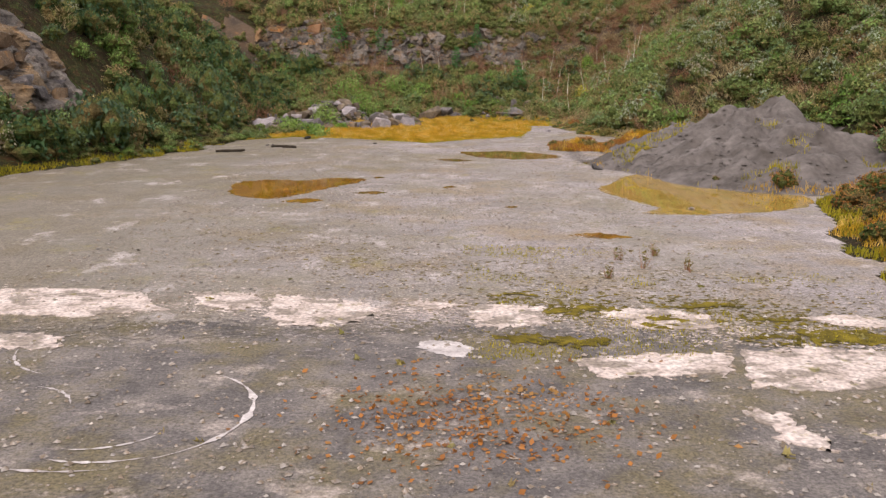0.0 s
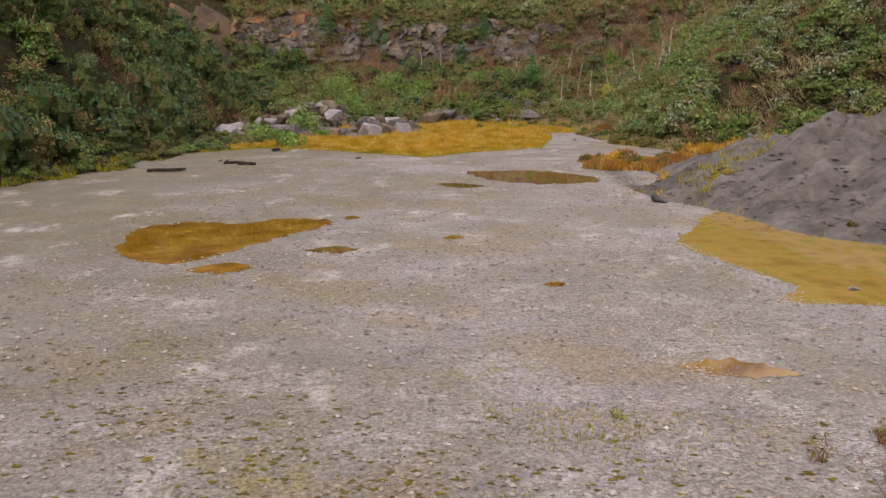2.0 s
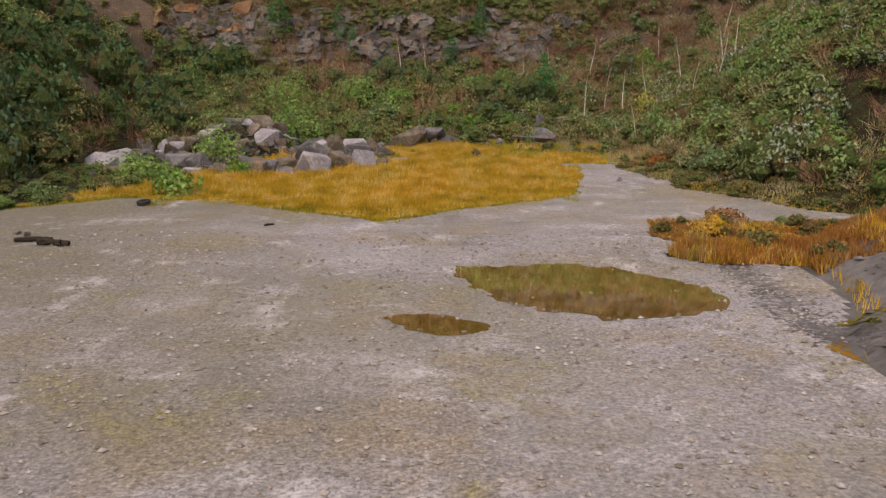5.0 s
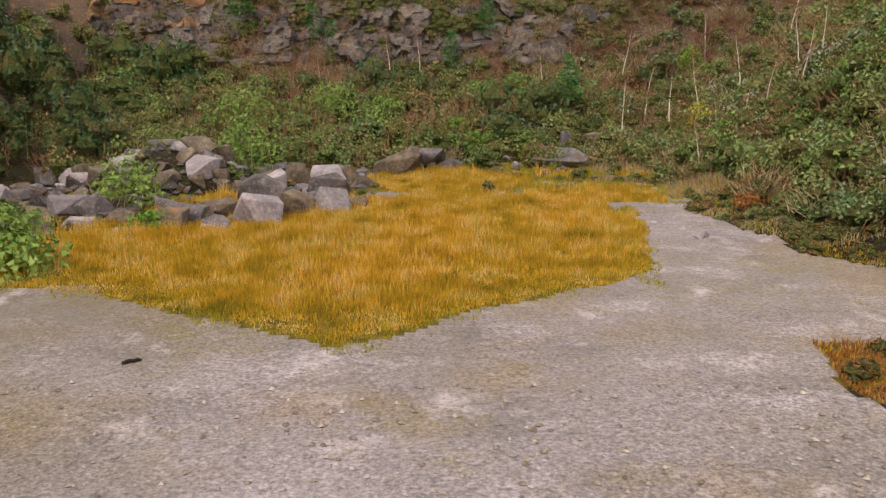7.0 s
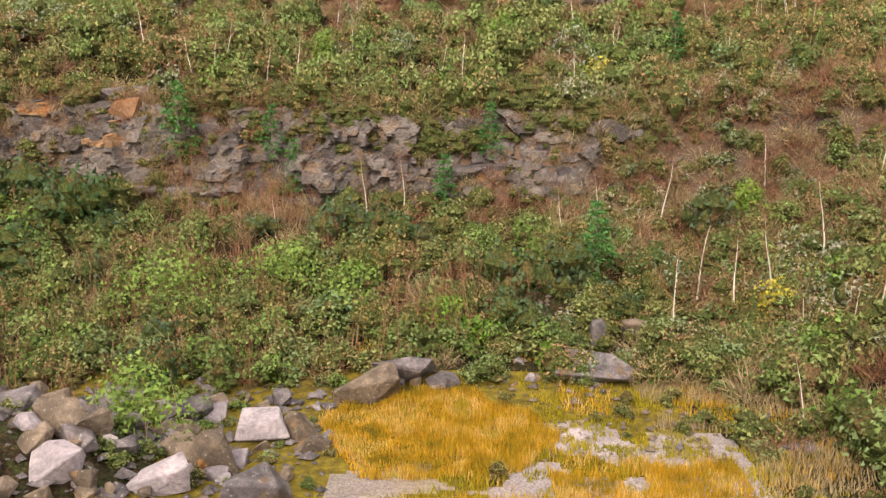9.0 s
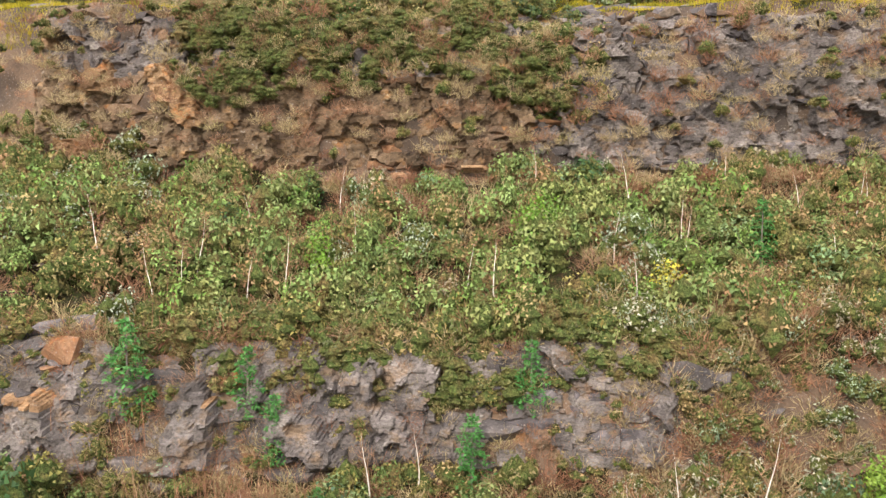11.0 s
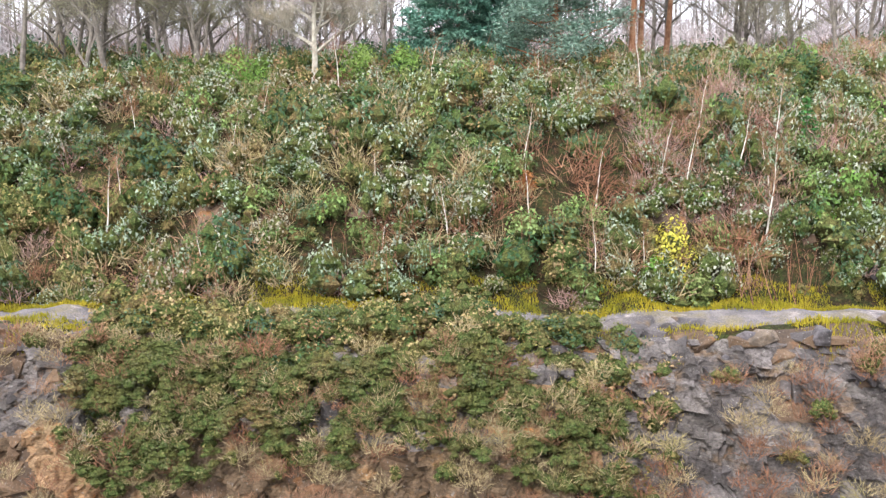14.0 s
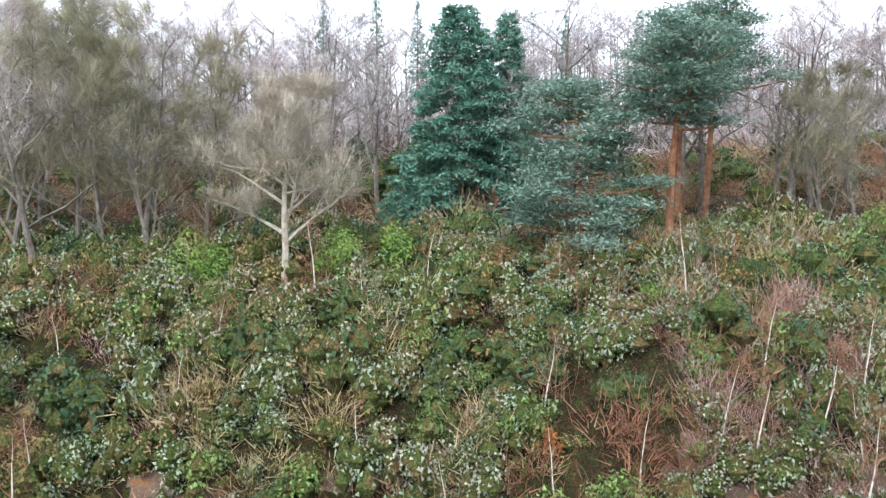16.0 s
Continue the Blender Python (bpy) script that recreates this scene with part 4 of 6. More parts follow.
def courses(base, u0, u1, z0, z1, where, pick, seed, deep, keep=0.9, dip=0.04, size=1.0):
    """Courses of blocks that follow the face; where(u, z) gives a place and a turn."""
    r = random.Random(seed)
    rest = {}
    z = z0
    while z < z1:
        tall = r.uniform(0.4, 1.1) * size
        u = u0 + r.uniform(0, 1.5)
        while u < u1:
            wide = (0.6 + 2.6 * r.random() ** 2) * size
            zz = z + tall / 2 + dip * (u - (u0 + u1) / 2) + r.uniform(-0.4, 0.4) + 0.9 * math.sin(u * 0.21)
            chosen = pick(u, zz, r)
            spot = where(u + wide / 2, zz) if chosen and r.random() < keep else None
            if spot:
                m, alone = chosen
                at, turn = spot
                mat4 = pose(*at, r.uniform(-14, 14), r.uniform(-14, 8), turn + r.uniform(-26, 26)) @ Matrix.Translation((0, r.uniform(-deep, deep), 0)) @ Matrix.Diagonal((wide * 1.5, 1.9, tall * r.uniform(1.2, 2.3), 1))
                me = block_kinds[m][r.randrange(14)]
                if alone:
                    ob = new("rock_block", me)
                    ob.parent = base
                    ob.matrix_basis = mat4
                else:
                    rest.setdefault(m, []).append((me, mat4))
            u += wide
        z += tall
    for m, some in rest.items():
        bm = bmesh.new()
        vs, fs, off = [], [], 0
        for me, mat4 in some:
            v = np.array([tuple(mat4 @ q.co) for q in me.vertices])
            vs.append(v)
            fs.append(np.array([tuple(p.vertices) for p in me.polygons]) + off)
            off += len(v)
        bm.free()
        tagged(mesh_part("small_blocks", quick_mesh("small_blocks", np.concatenate(vs), np.concatenate(fs), m), base), kind="stuff")


def ledge(name, x0, x1, z, y0, y1, mat, label, seed):
    """A broken ledge that crops out along the face."""
    bm = bmesh.new()
    r = random.Random(seed)
    x = x0
    while x < x1:
        w = r.uniform(1.2, 2.6)
        zz = z + r.uniform(-0.6, 0.6)
        y = face_y(x, zz, y0, y1)
        if y:
            w = w * 0.7
            b = course_block(r.randrange(9999))
            me = bpy.data.meshes.new("tmp")
            bmesh.ops.transform(b, matrix=pose(x, y + 0.4, zz, 0, r.uniform(-6, 6), r.uniform(-12, 12)) @ Matrix.Diagonal((w * 1.2, 1.8, r.uniform(0.5, 1.0), 1)), verts=b.verts)
            b.to_mesh(me)
            b.free()
            bm.from_mesh(me)
            bpy.data.meshes.remove(me)
        x += w
    me = bpy.data.meshes.new(name)
    bm.to_mesh(me)
    bm.free()
    me.materials.append(mat)
    return tagged(new(name, me), label, "crag", kind="structure")


def lower_pick(x, z, r):
    if x < -7:
        return (BLOCK_ORANGE, True) if z > 10.2 and x < -12 and math.sin(x * 1.3) > 0.1 and r.random() < 0.7 else (BLOCK_GREY, True)
    return (STONE_GREY if r.random() < 0.3 else BLOCK_GREY, True)


def upper_pick(x, z, r):
    if x > 7 + 0.35 * (z - 27):
        return (BLOCK_GREY if r.random() < 0.8 else STONE_GREY, r.random() < 0.62)
    if z > 28:
        return (BLOCK_GREY if r.random() < 0.6 else BLOCK_BROWN, False)
    return (BLOCK_ORANGE if math.sin(x * 0.5 + 0.2 * z) > 0.88 and z < 29 else BLOCK_BROWN, False)


lower_crag = ledge("lower_crag", -28, 16, 12.4, 124, 137, BLOCK_GREY, "broken dark ledge of the lower quarry face", 1)
upper_crag = ledge("upper_crag", -30, 36, 32.6, 146, 156, BLOCK_BROWN, "broken brown ledge of the upper quarry face", 2)
side_crag = ledge("side_crag", 25, 34, 35.6, 154, 168, STONE_GREY, "grey rock ledge beside the upper track", 3)


def at_back(y0, y1):
    def find(u, z):
        y = face_y(u, z, y0, y1)
        return ((u, y + 0.75, z), 0.0) if y else None
    return find


def at_west(u, z):
    x = face_x(u, z)
    return ((x - 0.5, u, z), 90.0) if x else None


courses(lower_crag, -28, 16, 6.4, 12.6, at_back(124, 137), lower_pick, 21, 0.4, 0.6)
courses(upper_crag, -28, 36, 20.8, 32.8, at_back(146, 156), upper_pick, 22, 0.35, 0.5, 0.02, 0.7)
courses(side_crag, 26, 36, 35.0, 38.5, at_back(155, 172), lambda x, z, r: (STONE_GREY, True), 23, 0.3, 0.8)
west_crag = ledge("west_crag", -30.5, -27, 6.6, 50, 66, BLOCK_BROWN, "grey-brown crag on the quarry's side", 4)
courses(west_crag, 50, 66, 3.2, 11.0, at_west, lambda x, z, r: (STONE_GREY if r.random() < 0.5 else BLOCK_BROWN, True), 24, 0.4, 0.5)


def cells(u, v, wide, tall, seed):
    """For each point the random value and the offset from the middle of the nearest of many scattered cell seeds."""
    h = np.random.default_rng(seed).random((97, 97, 3))
    a, b = u / wide, v / tall
    i, j = np.floor(a).astype(int), np.floor(b).astype(int)
    best = np.full(u.shape, 1e9)
    val, du, dv = np.zeros(u.shape), np.zeros(u.shape), np.zeros(u.shape)
    for di in (-1, 0, 1):
        for dj in (-1, 0, 1):
            c = h[(i + di) % 97, (j + dj) % 97]
            pu, pv = a - (i + di + c[..., 0]), b - (j + dj + c[..., 1])
            d = np.maximum(np.abs(pu), np.abs(pv))
            near = d < best
            best = np.where(near, d, best)
            val, du, dv = np.where(near, c[..., 2], val), np.where(near, pu, du), np.where(near, pv, dv)
    return val, du, dv


def rock_sheet(name, parent, u0, u1, z0, z1, step, reach, mats, pick, seed, west=False, bold=1.0):
    """The fractured face: joints part it into leaning blocks of two sizes that stand out or lie back."""
    u, z = np.meshgrid(np.arange(u0, u1, step), np.arange(z0, z1, step), indexing="ij")
    probe = np.linspace(*reach, 160)
    depth = np.zeros(u.shape)
    for k in range(u.shape[0]):
        line = height(probe, np.full(160, u[k, 0])) if west else height(np.full(160, u[k, 0]), probe)
        line = np.maximum.accumulate(line)
        depth[k] = np.interp(z[k], line + np.arange(160) * 1e-6, probe)
    tilt = z + 0.1 * u + 0.5 * wave_noise(u, z, 0.2)
    v1, a1, b1 = cells(u + 0.25 * z, tilt, 2.0, 1.9, seed)
    v2, a2, b2 = cells(u - 0.2 * tilt, tilt, 0.75, 0.6, seed + 1)
    out = 1.3 * v1 + 0.9 * (v1 * 7 % 1 - 0.5) * a1 + 0.25 * b1 + 0.5 * v2 + 0.4 * (v2 * 5 % 1 - 0.5) * a2 + 0.05 * b2 + 0.1 * wave_noise(u, z, 2.5)
    out = out * bold
    rim = smooth(0, 1.2, z - z0) * smooth(0, 1.2, z1 - step - z) * smooth(0, 2, u - u0) * smooth(0, 2, u1 - step - u)
    far = depth + (1 if reach[1] > reach[0] else -1) * (0.9 - (out + 0.3) * rim)
    v = np.stack([far, u, z] if west else [u, far, z], -1).reshape(-1, 3)
    n = np.arange(u.size).reshape(u.shape)
    quads = np.stack([n[:-1, :-1], n[1:, :-1], n[1:, 1:], n[:-1, 1:]], -1).reshape(-1, 4)
    me = quick_mesh(name, v, quads, None)
    for m in mats:
        me.materials.append(m)
    me.polygons.foreach_set("material_index", pick(u[:-1, :-1], z[:-1, :-1], v1[:-1, :-1]).astype(np.int32).ravel())
    tone = me.attributes.new("block_tone", "FLOAT", "FACE")
    tone.data.foreach_set("value", np.clip(0.5 * (v1 * 11 % 1) + 0.5 * (v2 * 13 % 1), 0, 1)[:-1, :-1].ravel().astype(np.float32))
    return mesh_part(name, me, parent)


def upper_rock(u, z, v):
    grey = (u > 7 + 0.35 * (z - 27) + 3 * (wave_noise(u, z, 0.3) - 0.5)) | (z > 27.5 + 2 * wave_noise(u, z, 0.2))
    orange = (v > 0.9) & (u < 7) & (z < 31)
    return np.where(orange, 2, np.where(grey, 0, 1))


def lower_rock(u, z, v):
    return np.where((u < -12) & (z > 9.8) & (v > 0.68), 2, np.where(v < 0.15, 1, 0))


rock_sheet("rock_face", upper_crag, -32, 37, 20.6, 33.5, 0.16, (146, 157), (FACE_GREY, FACE_BROWN, FACE_ORANGE), upper_rock, 5, bold=1.3)
rock_sheet("rock_face", lower_crag, -30, 13, 6.0, 13.6, 0.14, (122, 140), (FACE_GREY, FACE_BROWN, FACE_ORANGE), lower_rock, 7, bold=1.2)
rock_sheet("rock_face", west_crag, 54, 69, 2.6, 12.0, 0.16, (-22, -46), (FACE_GREY, FACE_BROWN), lambda u, z, v: v > 0.85, 9, True)

# ---- puddles, concrete, dust, moss ----


def outline(points, wob, seed, per=9, angular=False):
    """A closed wavy outline through a few corner points."""
    r, pts, n = random.Random(seed), [], len(points)
    for i in range(n):
        p0, p1, p2, p3 = (Vector(points[(i + k) % n]) for k in (-1, 0, 1, 2))
        for k in range(per):
            t = k / per
            q = 0.5 * (2 * p1 + (p2 - p0) * t + (2 * p0 - 5 * p1 + 4 * p2 - p3) * t * t + (3 * p1 - p0 - 3 * p2 + p3) * t ** 3)
            if angular:
                q = p1.lerp(p2, t)
            pts.append(q + Vector((r.gauss(0, wob), r.gauss(0, wob))))
    return pts


def sheet(name, points, wob, seed, mat, label, category, top=0.012, thick=0.0, kind="", group="", follow=False, per=9, angular=False):
    """A flat patch that lies on the ground; thick gives it a rim down into the ground."""
    bm = bmesh.new()
    pts = outline(points, wob, seed, per, angular)
    if sum(p.x * q.y - q.x * p.y for p, q in zip(pts, pts[1:] + pts[:1])) < 0:
        pts.reverse()
    base = 0.003
    vs = [bm.verts.new((p.x, p.y, (zat(p.x, p.y) if follow else base) + top)) for p in pts]
    for tri in tessellate_polygon([[Vector((p.x, p.y, 0)) for p in pts]]):
        p, q, r = (pts[k] for k in tri)
        turn = (q.x - p.x) * (r.y - p.y) - (r.x - p.x) * (q.y - p.y)
        if abs(turn) > 1e-7:
            bm.faces.new([vs[k] for k in (tri if turn > 0 else tri[::-1])])
    if thick:
        low = [bm.verts.new(v.co - Vector((0, 0, thick))) for v in vs]
        for k in range(len(vs)):
            m = (k + 1) % len(vs)
            bm.faces.new((vs[k], low[k], low[m], vs[m]))
    me = bpy.data.meshes.new(name)
    bm.to_mesh(me)
    bm.free()
    me.materials.append(mat)
    return tagged(new(name, me), label, category, group, kind)


PUDDLES = []


def in_puddle(x, y):
    """Whether points lie in one of the puddles."""
    inside = np.zeros(len(x), bool)
    for pts in PUDDLES:
        odd = np.zeros(len(x), bool)
        for (ax, ay), (bx, by) in zip(pts, pts[1:] + pts[:1]):
            if ay != by:
                odd ^= ((ay > y) != (by > y)) & (x < (bx - ax) * (y - ay) / (by - ay) + ax)
        inside |= odd
    return inside


def puddle(points, seed, mat, label, wob=0.06):
    PUDDLES.append(list(points))
    return sheet("puddle", points, wob, seed, mat, label, "puddle", 0.006, group="puddles on the quarry floor")


puddle([(-11.4, 46), (-10.6, 43.8), (-8.6, 42.6), (-7.1, 44.3), (-6.2, 46.2), (-5.0, 48.5), (-4.2, 50.6), (-6.4, 51.2), (-8.0, 49.9), (-10.2, 50.2), (-11.8, 48.6)], 1, WATER_BROWN, "long brown rainwater puddle on the gravel", 0.1)
puddle([(-6.6, 42.9), (-5.6, 42.2), (-6.4, 41.4), (-7.6, 41.8)], 2, WATER_BROWN, "small brown puddle on the gravel")
puddle([(-4.4, 44.8), (-3.4, 45.6), (-2.6, 45.1), (-3.2, 44.4)], 3, WATER_DARK, "small shallow puddle on the gravel")
puddle([(0.45, 47.2), (0.9, 47.8), (1.2, 47.3), (0.7, 46.9)], 4, WATER_BROWN, "tiny brown puddle on the gravel", 0.03)
puddle([(-4.0, 51.6), (-3.5, 51.9), (-3.2, 51.4), (-3.7, 51.1)], 5, WATER_BROWN, "tiny brown puddle on the gravel", 0.03)
puddle([(3.6, 40.3), (4.1, 40.6), (4.2, 40.2), (3.8, 40.0)], 6, WATER_BROWN, "tiny brown puddle on the gravel", 0.03)
puddle([(10.9, 50.2), (9.2, 46.5), (9.9, 43.5), (11.0, 40.4), (10.0, 38.6), (12.4, 38.2), (16.5, 39.4), (19.6, 42.6), (18.8, 47.2), (16.9, 51.6), (14.6, 54.4), (11.9, 52.6)], 7, WATER_OLIVE, "wide ochre puddle below the grey heap", 0.1)
puddle([(1.5, 68.0), (2.1, 65.4), (3.4, 63.4), (6.0, 62.3), (8.8, 63.3), (9.0, 65.4), (7.4, 67.3), (5.3, 68.6), (3.2, 68.2)], 8, WATER_DARK, "still puddle that mirrors the sky", 0.12)
puddle([(-0.3, 62.2), (1.0, 62.6), (2.4, 61.5), (1.2, 60.8)], 9, WATER_DARK, "shallow puddle on the gravel")
puddle([(10.2, 60.2), (11.0, 60.6), (11.4, 59.4), (10.6, 59.0)], 10, WATER_BROWN, "small brown puddle at the toe of the heap", 0.05)
puddle([(5.9, 33.2), (7.1, 33.7), (8.3, 32.8), (7.0, 32.5)], 13, WATER_BROWN, "thin rusty puddle on the gravel", 0.08)


def slab(points, seed, label="worn pinkish concrete slab flush with the gravel", wob=0.09):
    return sheet("concrete_slab", points, wob, seed, CONCRETE, label, "slab", 0.022, 0.08, group="broken concrete strip", per=12, angular=True)


slab([(-13.5, 24.2), (-10.6, 24.2), (-8.5, 24.0), (-7.0, 22.0), (-9.3, 21.3), (-13.5, 21.6)], 1)
slab([(-6.7, 23.9), (-5.6, 23.9), (-4.6, 23.6), (-4.4, 22.3), (-5.4, 22.0), (-6.2, 22.6)], 2)
slab([(-4.2, 23.6), (-2.4, 23.2), (-1.1, 22.6), (-1.2, 21.4), (-2.0, 20.5), (-3.4, 20.6), (-4.0, 21.6)], 3, "clean broken corner of pale concrete slab")
slab([(-0.6, 22.9), (0.6, 23.0), (1.5, 22.6), (0.6, 22.2)], 4)
slab([(1.7, 22.7), (2.8, 22.7), (3.7, 22.4), (3.5, 20.8), (2.4, 20.5), (1.7, 20.8)], 5)
slab([(5.2, 22.2), (6.6, 22.4), (8.2, 21.8), (8.0, 20.6), (6.2, 20.4)], 6)
slab([(3.9, 18.0), (5.6, 18.4), (7.8, 18.6), (7.3, 17.2), (5.6, 16.9), (4.4, 16.9)], 7)
slab([(8.1, 18.6), (10.0, 18.9), (12.2, 18.8), (11.4, 16.6), (9.4, 16.1), (7.6, 16.3)], 8)
slab([(-11.5, 19.8), (-9.8, 19.7), (-8.8, 19.5), (-8.5, 18.6), (-10.4, 18.4)], 9)
slab([(7.0, 15.1), (7.6, 14.9), (8.0, 14.0), (8.0, 13.2), (7.3, 13.6)], 10)
slab([(8.9, 14.0), (9.6, 13.9), (9.9, 13.2), (9.2, 12.9)], 11)
slab([(10.6, 21.6), (12.2, 21.8), (13.4, 20.9), (12.0, 20.5)], 12)


def dust(points, seed, wob=0.05):
    return sheet("dust_patch", points, wob, seed, DUST, "white chalk dust dried on the ground", "dust", 0.016, kind="stuff", follow=True)


def dust_arc(cx, cy, r, a0, a1, w, seed):
    rr, n = random.Random(seed), 26
    a = [radians(a0 + (a1 - a0) * k / n) for k in range(n + 1)]
    wide = [w * (0.3 + 0.2 * math.sin(k * 1.1 + seed) + 0.15 * math.sin(k * 2.3) + 0.1 * rr.random()) * math.sin(math.pi * min(1, max(0.04, k / n))) for k in range(n + 1)]
    outer = [(cx + (r + wide[k]) * math.cos(a[k]), cy + (r + wide[k]) * math.sin(a[k])) for k in range(n + 1)]
    inner = [(cx + (r - wide[k]) * math.cos(a[k]), cy + (r - wide[k]) * math.sin(a[k])) for k in range(n + 1)]
    bm = bmesh.new()
    vo = [bm.verts.new((x, y, zat(x, y) + 0.017)) for x, y in outer]
    vi = [bm.verts.new((x, y, zat(x, y) + 0.017)) for x, y in inner]
    for k in range(n):
        bm.faces.new((vi[k], vo[k], vo[k + 1], vi[k + 1]))
    me = bpy.data.meshes.new("dust_patch")
    bm.to_mesh(me)
    bm.free()
    me.materials.append(DUST)
    return tagged(new("dust_patch", me), "curved white chalk smear left by turning wheels", "dust", kind="stuff")


dust_arc(-5.2, 14.8, 2.35, -62, 62, 0.16, 1)
dust_arc(-5.2, 14.8, 2.25, -112, -62, 0.1, 2)
dust_arc(-5.6, 14.6, 1.55, -100, -30, 0.08, 3)
dust_arc(-5.6, 16.0, 3.8, -125, -75, 0.09, 4)
dust_arc(-8.0, 14.6, 1.5, 20, 80, 0.1, 5)
dust_arc(-7.2, 18.9, 2.2, 190, 250, 0.1, 6)
dust([(0.3, 19.2), (1.0, 19.4), (1.6, 18.9), (1.4, 18.2), (0.7, 18.4)], 3)


def flecks(name, n, line, width, size, mat, label, category):
    """Thin flat flecks strewn along a line of points."""
    pts = np.array(line, float)
    k, f = rng.integers(0, len(pts) - 1, n), rng.random((n, 1))
    p = pts[k] * (1 - f) + pts[k + 1] * f + rng.normal(size=(n, 2)) * width
    a, s = rng.uniform(0, 6.28, n), size * (0.3 + rng.random(n) ** 2)
    tri = np.stack([np.stack([p[:, 0] + s * np.cos(a + q), p[:, 1] + s * np.sin(a + q) * 0.6], 1) for q in (0, 2.0, 4.1)], 1)
    z = height(tri[..., 0], tri[..., 1]) + 0.012
    v = np.concatenate([tri, z[..., None]], 2)
    return tagged(new(name, quick_mesh(name, v.reshape(-1, 3), np.arange(3 * n).reshape(-1, 3), mat)), label, category, kind="stuff")


flecks("dust_flecks", 4000, [(5.4, 35.5), (6.6, 32.0), (7.6, 30.4), (8.0, 28.2), (8.8, 25.4), (9.4, 23.4)], 0.3, 0.05, DUST, "white chalk flecks in a washed-out line", "dust")
flecks("dust_film", 4000, [(0.5, 41.0), (3.6, 37.6), (6.5, 35.8), (9.0, 38.0)], 0.8, 0.045, DUST, "pale dried silt on the gravel", "dust")
flecks("rim_silt", 3000, [(9.0, 47.0), (9.7, 43.2), (10.7, 40.2), (9.8, 38.3), (12.6, 37.9), (15.8, 38.6)], 0.25, 0.05, DUST, "pale silt round the ochre puddle", "dust")
flecks("toe_grit", 8000, [(10.6, 71.0), (10.6, 62.0), (11.6, 59.0), (13.4, 55.4), (15.6, 50.0), (17.6, 45.6)], 0.45, 0.09, SPOIL, "grey grit washed from the toe of the heap", "grit")
flecks("asphalt_crumbs", 2600, [(-14, 20.5), (-6, 20.3), (0, 20.5), (6, 20.1), (14, 20.2)], 0.45, 0.14, ASPHALT, "dark crumbs at the frayed edge of the asphalt", "grit")
flecks("gravel_crumbs", 1600, [(-14, 20.1), (0, 20.0), (14, 19.8)], 0.6, 0.12, FLOOR, "pale gravel spilled on the asphalt", "grit")
flecks("strip_rubble", 6000, [(-13, 22.8), (-6, 22.9), (-1, 22.0), (4, 21.6), (8, 20.4), (12, 19.4)], 0.75, 0.09, CONCRETE, "crumbled concrete along the broken strip", "rubble")
flecks("strip_moss", 2400, [(2.4, 22.8), (5.0, 22.3), (8.6, 22.6), (10.6, 20.4), (13, 19.6)], 1.0, 0.12, MOSS, "yellow moss crumbs along the broken strip", "moss")
flecks("floor_moss", 1800, [(-9, 33), (-2, 28), (3, 26), (9, 26), (12, 24)], 1.6, 0.1, MOSS, "olive moss crumbs on the gravel", "moss")


def moss_mat(x, y, r, seed):
    rr = random.Random(seed)
    pts = [(x + r * rr.uniform(0.5, 1.2) * math.cos(k * 0.785), y + 0.55 * r * rr.uniform(0.5, 1.2) * math.sin(k * 0.785)) for k in range(8)]
    return sheet("moss_mat", pts, 0.13, seed, MOSS, "yellow-green moss growing over the old strip", "moss", 0.03, kind="stuff", follow=True)


for k, (x, y, r) in enumerate(((3.0, 23.6, 0.7), (4.3, 22.0, 0.6), (5.1, 22.4, 0.7), (6.9, 21.1, 0.9), (8.4, 22.8, 0.8), (9.9, 21.2, 1.0), (10.8, 19.8, 1.2), (2.8, 19.6, 0.8), (4.2, 19.4, 0.8), (12.0, 19.6, 0.8), (9.2, 19.6, 0.8), (12.0, 62.0, 0.6), (14.0, 57.0, 0.7))):
    moss_mat(x, y, r, 40 + k)

# pebbles strewn over the floor
oct_v = np.array([(1, 0, 0), (-1, 0, 0), (0, 1, 0), (0, -1, 0), (0, 0, 1), (0, 0, -1)], float)
oct_f = np.array([(0, 2, 4), (2, 1, 4), (1, 3, 4), (3, 0, 4)])


def strewn(name, n, area, keep, small, large, mat, label, category):
    x0, x1, y0, y1 = area
    x, y = rng.uniform(x0, x1, n), rng.uniform(y0, y1, n)
    ok = keep(x, y)
    x, y = x[ok], y[ok]
    m = len(x)
    s = small + (large - small) * rng.random(m) ** 4
    v = oct_v[None] * rng.uniform(0.55, 1.2, (m, 6, 1)) * s[:, None, None] * np.array([1, 1, 0.6])
    v = np.stack([turn_z(v[i], a) for i, a in enumerate(rng.uniform(0, 6.28, m))]) + np.stack([x, y, height(x, y) + s * 0.2], 1)[:, None]
    f = (oct_f[None] + 6 * np.arange(m)[:, None, None]).reshape(-1, 3)
    return tagged(new(name, quick_mesh(name, v.reshape(-1, 3), f, mat)), label, category, kind="stuff")


